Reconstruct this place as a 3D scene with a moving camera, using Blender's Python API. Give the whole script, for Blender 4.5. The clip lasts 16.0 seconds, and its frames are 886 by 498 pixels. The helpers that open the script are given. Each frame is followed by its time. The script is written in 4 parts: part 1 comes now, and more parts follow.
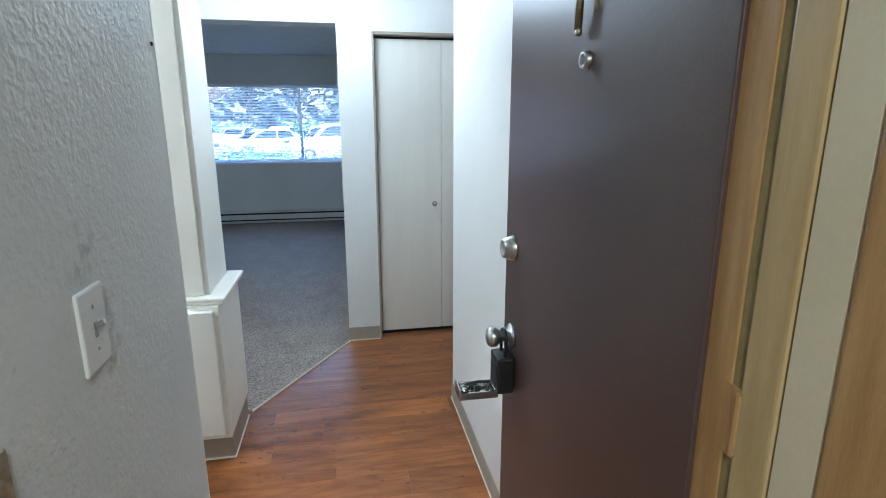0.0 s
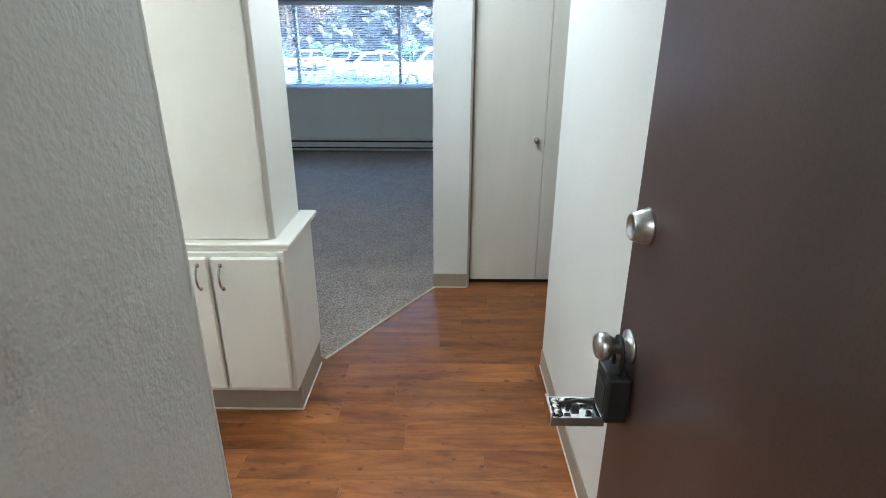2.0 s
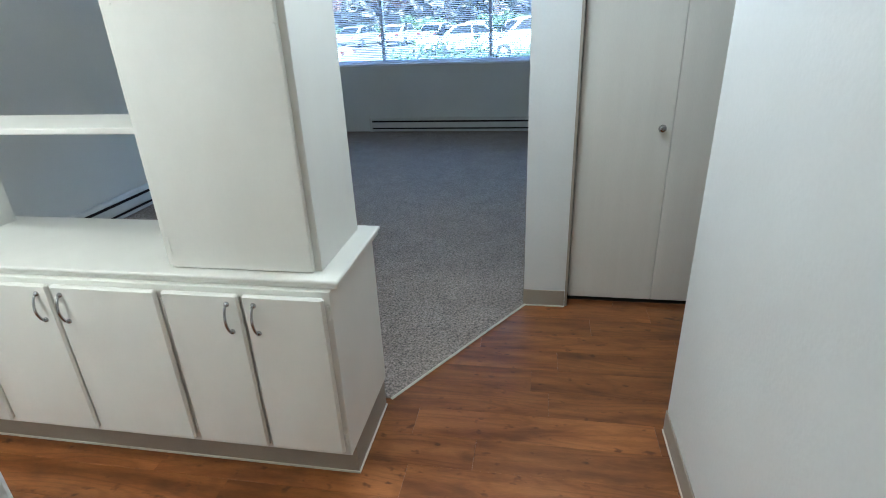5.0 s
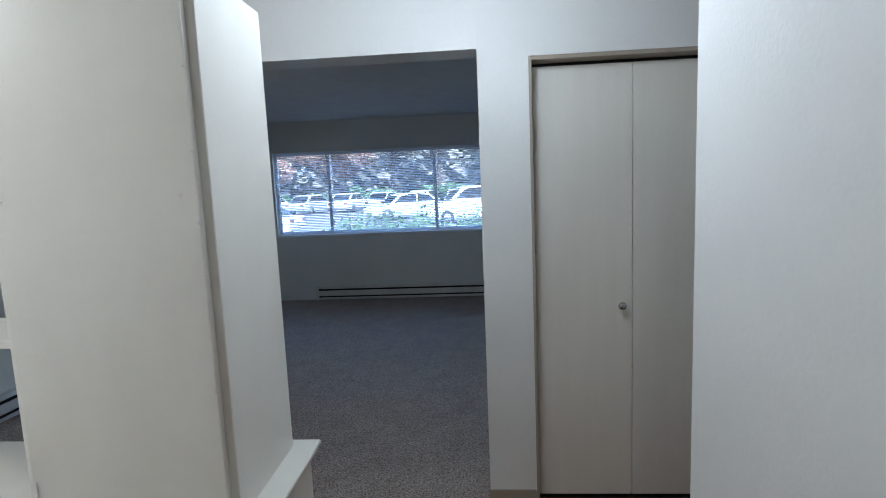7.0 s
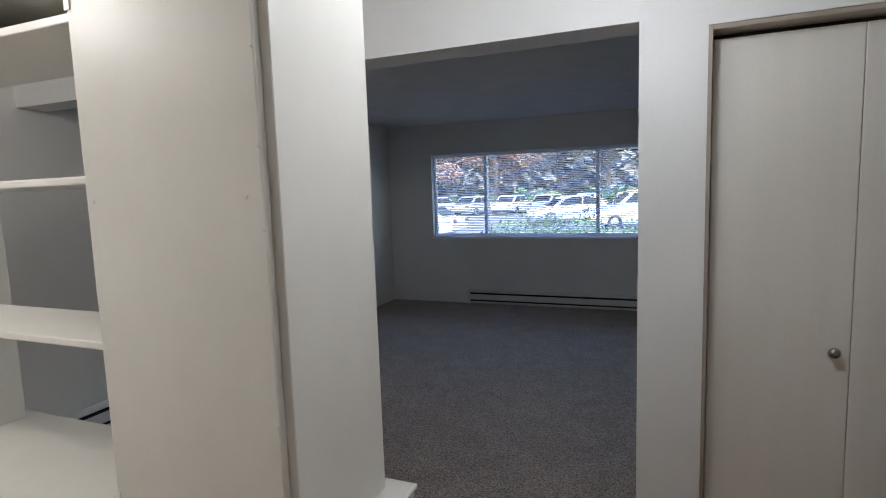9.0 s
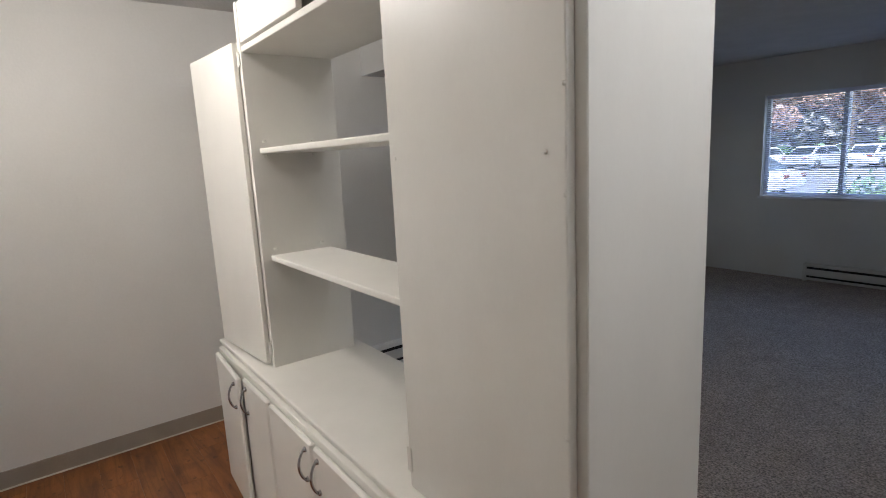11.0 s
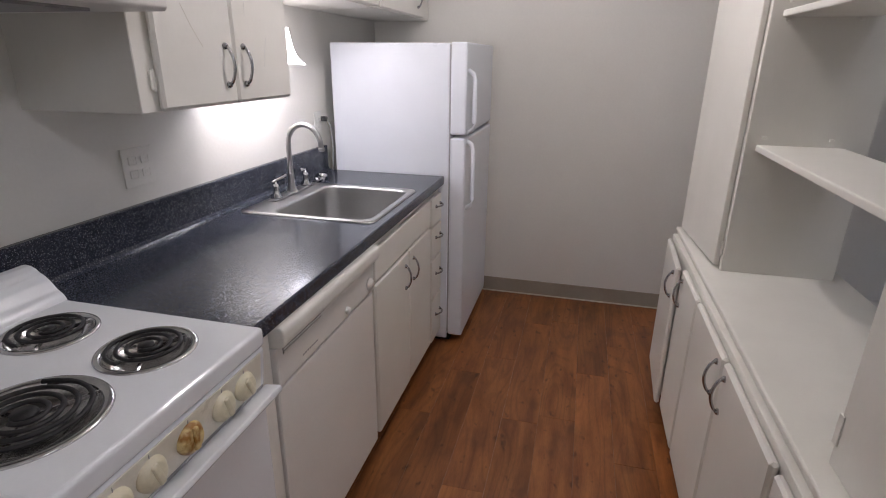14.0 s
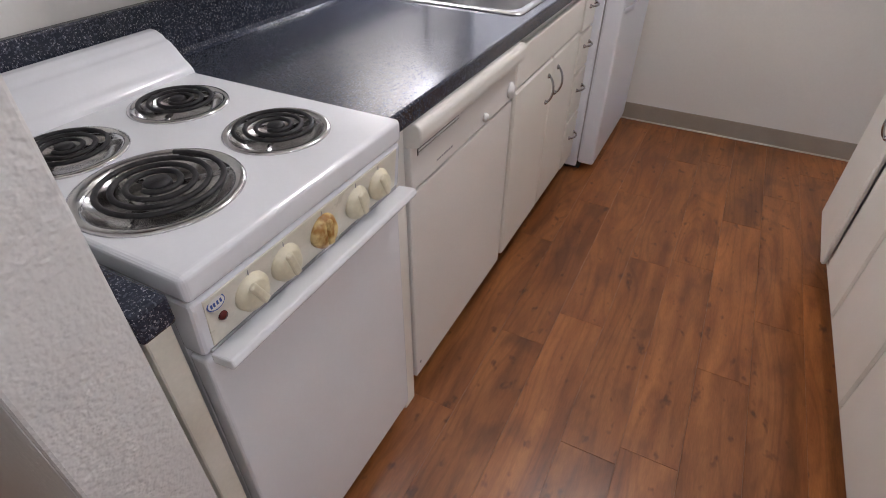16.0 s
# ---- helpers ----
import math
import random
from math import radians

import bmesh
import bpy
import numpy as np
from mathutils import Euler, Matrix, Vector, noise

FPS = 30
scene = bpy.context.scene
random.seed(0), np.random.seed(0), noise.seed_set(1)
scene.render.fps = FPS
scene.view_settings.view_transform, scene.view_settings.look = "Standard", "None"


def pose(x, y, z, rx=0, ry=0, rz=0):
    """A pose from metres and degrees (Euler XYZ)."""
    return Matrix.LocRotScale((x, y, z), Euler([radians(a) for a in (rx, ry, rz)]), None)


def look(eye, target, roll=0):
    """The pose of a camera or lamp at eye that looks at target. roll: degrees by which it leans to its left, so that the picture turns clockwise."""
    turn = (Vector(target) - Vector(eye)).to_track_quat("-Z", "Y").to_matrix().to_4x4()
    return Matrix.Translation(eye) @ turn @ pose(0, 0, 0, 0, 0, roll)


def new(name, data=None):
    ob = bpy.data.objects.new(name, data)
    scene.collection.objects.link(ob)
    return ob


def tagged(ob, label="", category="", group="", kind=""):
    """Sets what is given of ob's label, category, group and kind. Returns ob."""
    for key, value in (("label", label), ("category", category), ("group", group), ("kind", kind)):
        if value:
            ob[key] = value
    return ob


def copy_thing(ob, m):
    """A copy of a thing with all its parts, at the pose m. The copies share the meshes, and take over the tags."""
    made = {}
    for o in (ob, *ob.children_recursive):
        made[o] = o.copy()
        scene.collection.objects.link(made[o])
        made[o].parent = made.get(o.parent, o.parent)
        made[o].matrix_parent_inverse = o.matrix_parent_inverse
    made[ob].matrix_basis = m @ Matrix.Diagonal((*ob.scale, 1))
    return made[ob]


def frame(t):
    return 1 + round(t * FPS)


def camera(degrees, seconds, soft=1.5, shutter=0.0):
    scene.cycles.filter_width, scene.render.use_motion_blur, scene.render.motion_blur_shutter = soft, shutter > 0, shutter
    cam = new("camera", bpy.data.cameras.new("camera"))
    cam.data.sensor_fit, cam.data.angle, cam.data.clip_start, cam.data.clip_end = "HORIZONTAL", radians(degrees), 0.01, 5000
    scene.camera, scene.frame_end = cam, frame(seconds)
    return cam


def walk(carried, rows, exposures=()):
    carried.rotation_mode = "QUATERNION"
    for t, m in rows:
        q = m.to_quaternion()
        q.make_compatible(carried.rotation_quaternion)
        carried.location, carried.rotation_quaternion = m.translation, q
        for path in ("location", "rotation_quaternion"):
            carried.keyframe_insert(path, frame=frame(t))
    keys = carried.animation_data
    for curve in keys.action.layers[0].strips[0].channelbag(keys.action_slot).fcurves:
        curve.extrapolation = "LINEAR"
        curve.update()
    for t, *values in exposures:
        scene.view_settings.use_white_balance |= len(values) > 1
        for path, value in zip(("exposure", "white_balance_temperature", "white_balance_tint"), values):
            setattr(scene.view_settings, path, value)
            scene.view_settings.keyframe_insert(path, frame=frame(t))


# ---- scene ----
cam = camera(79.6, 16.0, soft=1.0)
PATH = [
    (0, (0.258, 0.245, 1.512), (0.608, 2.157, 1.038), -0.1),
    (0.5, (0.327, 0.339, 1.516), (0.546, 2.258, 0.998), -0.8),
    (1, (0.362, 0.419, 1.512), (0.457, 2.337, 0.952), -1.2),
    (1.5, (0.359, 0.519, 1.493), (0.364, 2.421, 0.875), -1.1),
    (2, (0.326, 0.639, 1.488), (0.311, 2.504, 0.766), 0.2),
    (2.5, (0.301, 0.748, 1.471), (0.301, 2.565, 0.636), 1.5),
    (3, (0.292, 0.833, 1.456), (0.302, 2.595, 0.512), 2.6),
    (5.5, (0.283, 1.297, 1.483), (-0.093, 3.141, 0.806), -2.6),
    (6, (0.241, 1.364, 1.498), (-0.086, 3.271, 0.991), -2.4),
    (6.5, (0.224, 1.411, 1.512), (-0.007, 3.365, 1.153), -2.4),
    (7, (0.236, 1.453, 1.533), (0.09, 3.432, 1.284), -2.4),
    (7.5, (0.257, 1.517, 1.533), (0.132, 3.501, 1.311), -2.5),
    (8, (0.28, 1.608, 1.536), (0.042, 3.585, 1.34), -2.5),
    (8.5, (0.299, 1.691, 1.538), (-0.17, 3.625, 1.343), -2.1),
    (9, (0.295, 1.764, 1.53), (-0.443, 3.61, 1.311), -1.9),
    (11.5, (0.118, 1.991, 1.532), (-1.644, 2.87, 1.181), -2.9),
    (12, (0.125, 2.046, 1.516), (-1.782, 2.54, 1.168), -2.3),
    (12.5, (0.13, 2.099, 1.511), (-1.831, 2.22, 1.139), -1.0),
    (13, (0.125, 2.108, 1.497), (-1.829, 1.999, 1.085), -0.3),
    (13.5, (0.116, 2.087, 1.481), (-1.795, 1.796, 0.97), 0.1),
    (14, (0.085, 2.059, 1.446), (-1.741, 1.595, 0.774), 0.6),
    (14.5, (0.064, 2.045, 1.413), (-1.636, 1.414, 0.569), 0.4),
    (15, (0.035, 2.01, 1.371), (-1.538, 1.288, 0.37), 0.1),
    (15.5, (0.004, 1.97, 1.344), (-1.473, 1.238, 0.211), 0.3),
    (16, (-0.022, 1.927, 1.319), (-1.427, 1.212, 0.087), 0.4),
]
EXPOSURES = [(0, 3.98, 5150, 1), (3, 3.95, 5750, 0), (5.5, 3.57, 5400, 1), (7, 3.0, 5520, 7), (9, 2.86, 6150, 13), (12, 2.9, 6280, 16), (13.5, 2.66, 6120, 20), (14.5, 2.75, 6060, 21), (16, 3.24, 6020, 20)]
walk(cam, [(t, look(eye, target, roll)) for t, eye, target, roll in PATH], EXPOSURES)

# ---- sky and large lights ----
world = bpy.data.worlds.new("sky")
scene.world = world
world.use_nodes = True
wn = world.node_tree
sky = wn.nodes.new("ShaderNodeTexSky")
sky.sky_type = "NISHITA"
sky.sun_disc = False
sky.sun_elevation, sky.sun_rotation = radians(58), radians(160)
sky.dust_density, sky.air_density = 1.0, 1.3
wn.links.new(sky.outputs["Color"], wn.nodes["Background"].inputs["Color"])
wn.nodes["Background"].inputs["Strength"].default_value = 0.15


def lamp(name, kind, m, power, color, size=0.1):
    data = bpy.data.lights.new(name, kind)
    data.energy, data.color = power, color
    if kind == "AREA":
        data.shape, data.size = "DISK", size
    elif kind == "SUN":
        data.angle = size
    else:
        data.shadow_soft_size = size
    ob = new(name, data)
    ob.matrix_basis = m
    return ob


lamp("sun", "SUN", look((0, 0, 40), (-8, 22, 2.6)), 2.6, (1.0, 0.97, 0.93), radians(12))
lamp("ceiling_lamp", "POINT", pose(-1.66, 1.95, 2.24), 3.2, (1.0, 0.95, 0.87), 0.09)
lamp("hall_lamp", "POINT", pose(0.15, 2.98, 2.24), 2.15, (0.95, 0.98, 1.0), 0.12)
lamp("sconce_lamp", "POINT", pose(-1.86, 0.925, 1.40), 0.30, (0.96, 0.97, 1.0), 0.035)
lamp("sconce_lamp", "POINT", pose(-1.60, 0.925, 1.40), 0.12, (0.96, 0.97, 1.0), 0.035)
lamp("corridor_lamp", "AREA", pose(0.2, -0.55, 2.3), 2.0, (1.0, 0.93, 0.80), 0.3)

# ---- materials ----


def mat(name, c1, c2=None, scale=6.0, rough=0.5, metal=0.0, bump=0.0, bscale=150.0, stretch=(1, 1, 1), fine=0.08, rvar=0.1, coat=0.0, lo=0.35, hi=0.65, detail=3.0):
    m = bpy.data.materials.new(name)
    m.use_nodes = True
    nt = m.node_tree
    n, link = nt.nodes, nt.links.new
    b = n["Principled BSDF"]
    b.inputs["Metallic"].default_value = metal
    b.inputs["Coat Weight"].default_value = coat
    tc = n.new("ShaderNodeTexCoord")
    mp = n.new("ShaderNodeMapping")
    mp.inputs["Scale"].default_value = stretch
    link(tc.outputs["Object"], mp.inputs["Vector"])
    big = n.new("ShaderNodeTexNoise")
    big.inputs["Scale"].default_value = scale
    big.inputs["Detail"].default_value = 5
    link(mp.outputs["Vector"], big.inputs["Vector"])
    ramp = n.new("ShaderNodeValToRGB")
    ramp.color_ramp.elements[0].position, ramp.color_ramp.elements[1].position = lo, hi
    ramp.color_ramp.elements[0].color = (*c1, 1)
    ramp.color_ramp.elements[1].color = (*(c2 or c1), 1)
    link(big.outputs["Fac"], ramp.inputs["Fac"])
    small = n.new("ShaderNodeTexNoise")
    small.inputs["Scale"].default_value = bscale
    small.inputs["Detail"].default_value = detail
    link(mp.outputs["Vector"], small.inputs["Vector"])
    mr = n.new("ShaderNodeMapRange")
    mr.inputs["To Min"].default_value, mr.inputs["To Max"].default_value = 1 - fine * 2, 1 + fine * 2
    link(small.outputs["Fac"], mr.inputs["Value"])
    mul = n.new("ShaderNodeMix")
    mul.data_type, mul.blend_type = "RGBA", "MULTIPLY"
    mul.inputs["Factor"].default_value = 1
    link(ramp.outputs["Color"], mul.inputs["A"])
    link(mr.outputs["Result"], mul.inputs["B"])
    link(mul.outputs["Result"], b.inputs["Base Color"])
    rr = n.new("ShaderNodeMapRange")
    rr.inputs["To Min"].default_value, rr.inputs["To Max"].default_value = max(0.02, rough - rvar), min(1, rough + rvar)
    link(big.outputs["Fac"], rr.inputs["Value"])
    link(rr.outputs["Result"], b.inputs["Roughness"])
    if bump:
        bp = n.new("ShaderNodeBump")
        bp.inputs["Strength"].default_value = min(1, bump)
        bp.inputs["Distance"].default_value = 0.003 * max(1, bump)
        link(small.outputs["Fac"], bp.inputs["Height"])
        link(bp.outputs["Normal"], b.inputs["Normal"])
    return m


def glow(name, color, strength):
    m = bpy.data.materials.new(name)
    m.use_nodes = True
    b = m.node_tree.nodes["Principled BSDF"]
    b.inputs["Base Color"].default_value = (0.8, 0.8, 0.78, 1)
    b.inputs["Emission Color"].default_value = (*color, 1)
    b.inputs["Emission Strength"].default_value = strength
    return m


def wood_vinyl():
    m = mat("wood_vinyl", (0.172, 0.056, 0.017), (0.355, 0.132, 0.038), 2.4, 0.33, bump=0.05, bscale=40, stretch=(1.0, 6.5, 1), fine=0.13, rvar=0.08, lo=0.32, hi=0.66)
    nt = m.node_tree
    n, link = nt.nodes, nt.links.new
    b = n["Principled BSDF"]
    base = b.inputs["Base Color"].links[0].from_socket
    info = n.new("ShaderNodeObjectInfo")
    mapping = next(x for x in n if x.bl_idname == "ShaderNodeMapping")
    offs = n.new("ShaderNodeVectorMath")
    offs.operation = "SCALE"
    offs.inputs[0].default_value = (37, 61, 13)
    link(info.outputs["Random"], offs.inputs["Scale"])
    link(offs.outputs["Vector"], mapping.inputs["Location"])
    # dark knots and smoky patches
    knot = n.new("ShaderNodeTexNoise")
    knot.inputs["Scale"].default_value = 3.6
    knot.inputs["Detail"].default_value = 3
    kmap = n.new("ShaderNodeMapping")
    kmap.inputs["Scale"].default_value = (1.6, 2.6, 1)
    tc = next(x for x in n if x.bl_idname == "ShaderNodeTexCoord")
    link(tc.outputs["Object"], kmap.inputs["Vector"])
    link(offs.outputs["Vector"], kmap.inputs["Location"])
    link(kmap.outputs["Vector"], knot.inputs["Vector"])
    kr = n.new("ShaderNodeMapRange")
    kr.inputs["From Min"].default_value, kr.inputs["From Max"].default_value = 0.56, 0.74
    kr.inputs["To Min"].default_value, kr.inputs["To Max"].default_value = 0.0, 0.5
    link(knot.outputs["Fac"], kr.inputs["Value"])
    dark = n.new("ShaderNodeMix")
    dark.data_type = "RGBA"
    dark.inputs["B"].default_value = (0.075, 0.024, 0.011, 1)
    link(base, dark.inputs["A"])
    spot = n.new("ShaderNodeTexNoise")
    spot.inputs["Scale"].default_value = 11
    spot.inputs["Detail"].default_value = 2
    link(kmap.outputs["Vector"], spot.inputs["Vector"])
    sr = n.new("ShaderNodeMapRange")
    sr.inputs["From Min"].default_value, sr.inputs["From Max"].default_value = 0.635, 0.74
    sr.inputs["To Max"].default_value = 0.75
    link(spot.outputs["Fac"], sr.inputs["Value"])
    worst = n.new("ShaderNodeMath")
    worst.operation = "MAXIMUM"
    link(kr.outputs["Result"], worst.inputs[0])
    link(sr.outputs["Result"], worst.inputs[1])
    link(worst.outputs["Value"], dark.inputs["Factor"])
    tone = n.new("ShaderNodeMapRange")
    tone.inputs["To Min"].default_value, tone.inputs["To Max"].default_value = 0.85, 1.14
    link(info.outputs["Random"], tone.inputs["Value"])
    mul = n.new("ShaderNodeMix")
    mul.data_type, mul.blend_type = "RGBA", "MULTIPLY"
    mul.inputs["Factor"].default_value = 1
    link(dark.outputs["Result"], mul.inputs["A"])
    link(tone.outputs["Result"], mul.inputs["B"])
    # flowing cathedral grain: contour lines of a slow stretched noise
    slow = n.new("ShaderNodeTexNoise")
    slow.inputs["Scale"].default_value = 0.9
    slow.inputs["Detail"].default_value = 1.5
    link(mapping.outputs["Vector"], slow.inputs["Vector"])
    waves = n.new("ShaderNodeMath")
    waves.operation = "MULTIPLY"
    waves.inputs[1].default_value = 95
    link(slow.outputs["Fac"], waves.inputs[0])
    sine = n.new("ShaderNodeMath")
    sine.operation = "SINE"
    link(waves.outputs["Value"], sine.inputs[0])
    gr = n.new("ShaderNodeMapRange")
    gr.inputs["From Min"].default_value, gr.inputs["From Max"].default_value = 0.1, 1.0
    gr.inputs["To Min"].default_value, gr.inputs["To Max"].default_value = 1.03, 0.86
    link(sine.outputs["Value"], gr.inputs["Value"])
    grain = n.new("ShaderNodeMix")
    grain.data_type, grain.blend_type = "RGBA", "MULTIPLY"
    grain.inputs["Factor"].default_value = 1
    link(mul.outputs["Result"], grain.inputs["A"])
    link(gr.outputs["Result"], grain.inputs["B"])
    link(grain.outputs["Result"], b.inputs["Base Color"])
    return m


def granite():
    m = mat("speckled_laminate", (0.022, 0.025, 0.037), (0.032, 0.037, 0.054), 40, 0.20, bump=0.01, bscale=300, fine=0.2, rvar=0.02)
    nt = m.node_tree
    n, link = nt.nodes, nt.links.new
    b = n["Principled BSDF"]
    base = b.inputs["Base Color"].links[0].from_socket
    tc = next(x for x in n if x.bl_idname == "ShaderNodeTexCoord")
    for scale, lo, hi, col in ((230, 0.57, 0.62, (0.075, 0.085, 0.115, 1)), (310, 0.63, 0.66, (0.27, 0.28, 0.31, 1))):
        v = n.new("ShaderNodeTexNoise")
        v.inputs["Scale"].default_value = scale
        v.inputs["Detail"].default_value = 2
        link(tc.outputs["Object"], v.inputs["Vector"])
        r = n.new("ShaderNodeMapRange")
        r.inputs["From Min"].default_value, r.inputs["From Max"].default_value = lo, hi
        link(v.outputs["Fac"], r.inputs["Value"])
        mix = n.new("ShaderNodeMix")
        mix.data_type = "RGBA"
        mix.inputs["B"].default_value = col
        link(r.outputs["Result"], mix.inputs["Factor"])
        link(base, mix.inputs["A"])
        base = mix.outputs["Result"]
    link(base, b.inputs["Base Color"])
    return m


def glass():
    m = bpy.data.materials.new("window_glass")
    m.use_nodes = True
    b = m.node_tree.nodes["Principled BSDF"]
    b.inputs["Transmission Weight"].default_value = 1.0
    b.inputs["Roughness"].default_value = 0.0
    b.inputs["IOR"].default_value = 1.02
    b.inputs["Base Color"].default_value = (0.97, 0.99, 1, 1)
    return m


def scuffed():
    """Heavily sprayed wall paint with a grey rub mark above the switch."""
    m = mat("sprayed_wall_paint", (0.69, 0.69, 0.67), (0.74, 0.74, 0.72), 1.5, 0.55, bump=0.7, bscale=88, fine=0.02, detail=1.4)
    nt = m.node_tree
    n, link = nt.nodes, nt.links.new
    b = n["Principled BSDF"]
    base = b.inputs["Base Color"].links[0].from_socket
    tc = next(x for x in n if x.bl_idname == "ShaderNodeTexCoord")
    d = n.new("ShaderNodeVectorMath")
    d.operation = "DISTANCE"
    d.inputs[1].default_value = (0.0625, -0.005, 0.135)
    link(tc.outputs["Object"], d.inputs[0])
    near = n.new("ShaderNodeMapRange")
    near.inputs["From Min"].default_value, near.inputs["From Max"].default_value = 0.055, 0.0
    link(d.outputs["Value"], near.inputs["Value"])
    blot = n.new("ShaderNodeTexNoise")
    blot.inputs["Scale"].default_value = 38
    blot.inputs["Detail"].default_value = 4
    link(tc.outputs["Object"], blot.inputs["Vector"])
    cut = n.new("ShaderNodeMapRange")
    cut.inputs["From Min"].default_value, cut.inputs["From Max"].default_value = 0.45, 0.7
    link(blot.outputs["Fac"], cut.inputs["Value"])
    both = n.new("ShaderNodeMath")
    both.operation = "MULTIPLY"
    link(near.outputs["Result"], both.inputs[0])
    link(cut.outputs["Result"], both.inputs[1])
    mix = n.new("ShaderNodeMix")
    mix.data_type = "RGBA"
    mix.inputs["B"].default_value = (0.25, 0.24, 0.22, 1)
    link(both.outputs["Value"], mix.inputs["Factor"])
    link(base, mix.inputs["A"])
    link(mix.outputs["Result"], b.inputs["Base Color"])
    return m


PAINT = mat("wall_paint", (0.70, 0.70, 0.68), (0.74, 0.74, 0.72), 1.5, 0.55, bump=0.22, bscale=85, fine=0.015)
WARM = mat("warm_wall_paint", (0.75, 0.73, 0.68), (0.79, 0.77, 0.72), 1.5, 0.55, bump=0.2, bscale=85, fine=0.015)
ROUGH = scuffed()
SPRAYED = mat("heavily_sprayed_paint", (0.72, 0.71, 0.68), (0.76, 0.75, 0.72), 1.5, 0.5, bump=0.8, bscale=125, fine=0.01, detail=1.0)
CEIL = mat("popcorn_ceiling", (0.70, 0.69, 0.66), (0.75, 0.74, 0.71), 5, 0.9, bump=2.5, bscale=130, fine=0.06)
CAB = mat("cabinet_paint", (0.745, 0.725, 0.665), (0.785, 0.765, 0.705), 2.5, 0.38, bump=0.03, bscale=70, stretch=(2, 2, 1), fine=0.008)
CLOSET = mat("closet_paint", (0.71, 0.68, 0.615), (0.74, 0.71, 0.645), 3, 0.45, bump=0.1, bscale=90, stretch=(6, 6, 0.4), fine=0.03)
BEIGE = mat("beige_vinyl", (0.33, 0.285, 0.225), (0.37, 0.32, 0.26), 5, 0.5, bump=0.05, fine=0.04)
CAULK = mat("cream_caulk", (0.68, 0.64, 0.55), (0.76, 0.72, 0.63), 12, 0.6, fine=0.05)
GOLD = mat("golden_varnished_wood", (0.34, 0.19, 0.065), (0.45, 0.28, 0.11), 6, 0.35, bump=0.1, bscale=70, stretch=(9, 9, 0.7), fine=0.1)
TAN = mat("worn_tan_varnish", (0.42, 0.30, 0.13), (0.52, 0.40, 0.20), 5, 0.4, bump=0.05, bscale=70, stretch=(6, 6, 0.6), fine=0.06)
OLDCREAM = mat("yellowed_cream_paint", (0.60, 0.52, 0.35), (0.66, 0.58, 0.41), 4, 0.45, bump=0.05, fine=0.03)
BROWN = mat("dark_brown_door", (0.070, 0.043, 0.038), (0.092, 0.056, 0.050), 2.2, 0.35, bump=0.05, bscale=260, stretch=(1, 1, 0.8), fine=0.14, rvar=0.10)
CARPET = mat("grey_carpet", (0.345, 0.284, 0.246), (0.40, 0.332, 0.290), 5, 0.98, bump=3, bscale=110, fine=0.8)
VINYL = wood_vinyl()
SEAM = mat("dark_floor_backing", (0.10, 0.042, 0.018), (0.13, 0.055, 0.023), 20, 0.7)
GRANITE = granite()
ENAMEL = mat("white_enamel", (0.78, 0.795, 0.815), (0.80, 0.815, 0.835), 4, 0.14, bump=0.02, fine=0.01, rvar=0.05)
FRIDGE = mat("fridge_white", (0.75, 0.775, 0.83), (0.77, 0.795, 0.85), 6, 0.32, bump=0.1, bscale=240, fine=0.01)
DW = mat("dishwasher_white", (0.73, 0.71, 0.67), (0.76, 0.74, 0.70), 3, 0.35, fine=0.02)
ALMOND = mat("almond_plastic", (0.68, 0.62, 0.44), (0.74, 0.69, 0.53), 25, 0.4, fine=0.05)
STAINED = mat("stained_plastic", (0.33, 0.15, 0.02), (0.68, 0.53, 0.24), 55, 0.4, fine=0.1, lo=0.42, hi=0.6)
CREAM = mat("cream_panel", (0.70, 0.67, 0.56), (0.76, 0.73, 0.64), 10, 0.3, fine=0.04)
CHROME = mat("chrome", (0.62, 0.62, 0.62), (0.72, 0.72, 0.72), 30, 0.14, 1.0, fine=0.05)
STEEL = mat("brushed_steel", (0.42, 0.42, 0.42), (0.48, 0.475, 0.47), 4, 0.30, 1.0, fine=0.02, rvar=0.04)
POLISH = mat("polished_chrome", (0.40, 0.40, 0.41), (0.48, 0.48, 0.49), 30, 0.12, 1.0, fine=0.04, rvar=0.03)
NICKEL = mat("nickel", (0.47, 0.47, 0.47), (0.60, 0.60, 0.60), 60, 0.34, 1.0, fine=0.1)
COIL = mat("black_coil", (0.012, 0.012, 0.013), (0.035, 0.034, 0.034), 50, 0.5, 0.3, bump=0.2, bscale=400, fine=0.2)
# Chrome somewhat darker than the pan rims, for the bowls.
BOWLCHROME = mat("darker_chrome", (0.42, 0.41, 0.40), (0.66, 0.65, 0.64), 22, 0.14, 1.0, fine=0.15)
# Near-black for small dark parts and for shade painted into gaps and recesses.
DARK = mat("dark_parts_and_shade", (0.012, 0.011, 0.01), (0.02, 0.018, 0.016), 20, 0.8)
BLACK = mat("black_plastic", (0.010, 0.010, 0.011), (0.016, 0.016, 0.017), 30, 0.5, bump=0.1, bscale=300)
BRASS = mat("tarnished_brass", (0.30, 0.25, 0.16), (0.45, 0.40, 0.28), 40, 0.4, 1.0, fine=0.15)
PLATE = mat("white_plate", (0.76, 0.75, 0.72), (0.79, 0.78, 0.75), 10, 0.35, fine=0.02)
RED = mat("red_lens", (0.09, 0.012, 0.010), (0.12, 0.016, 0.013), 30, 0.2)
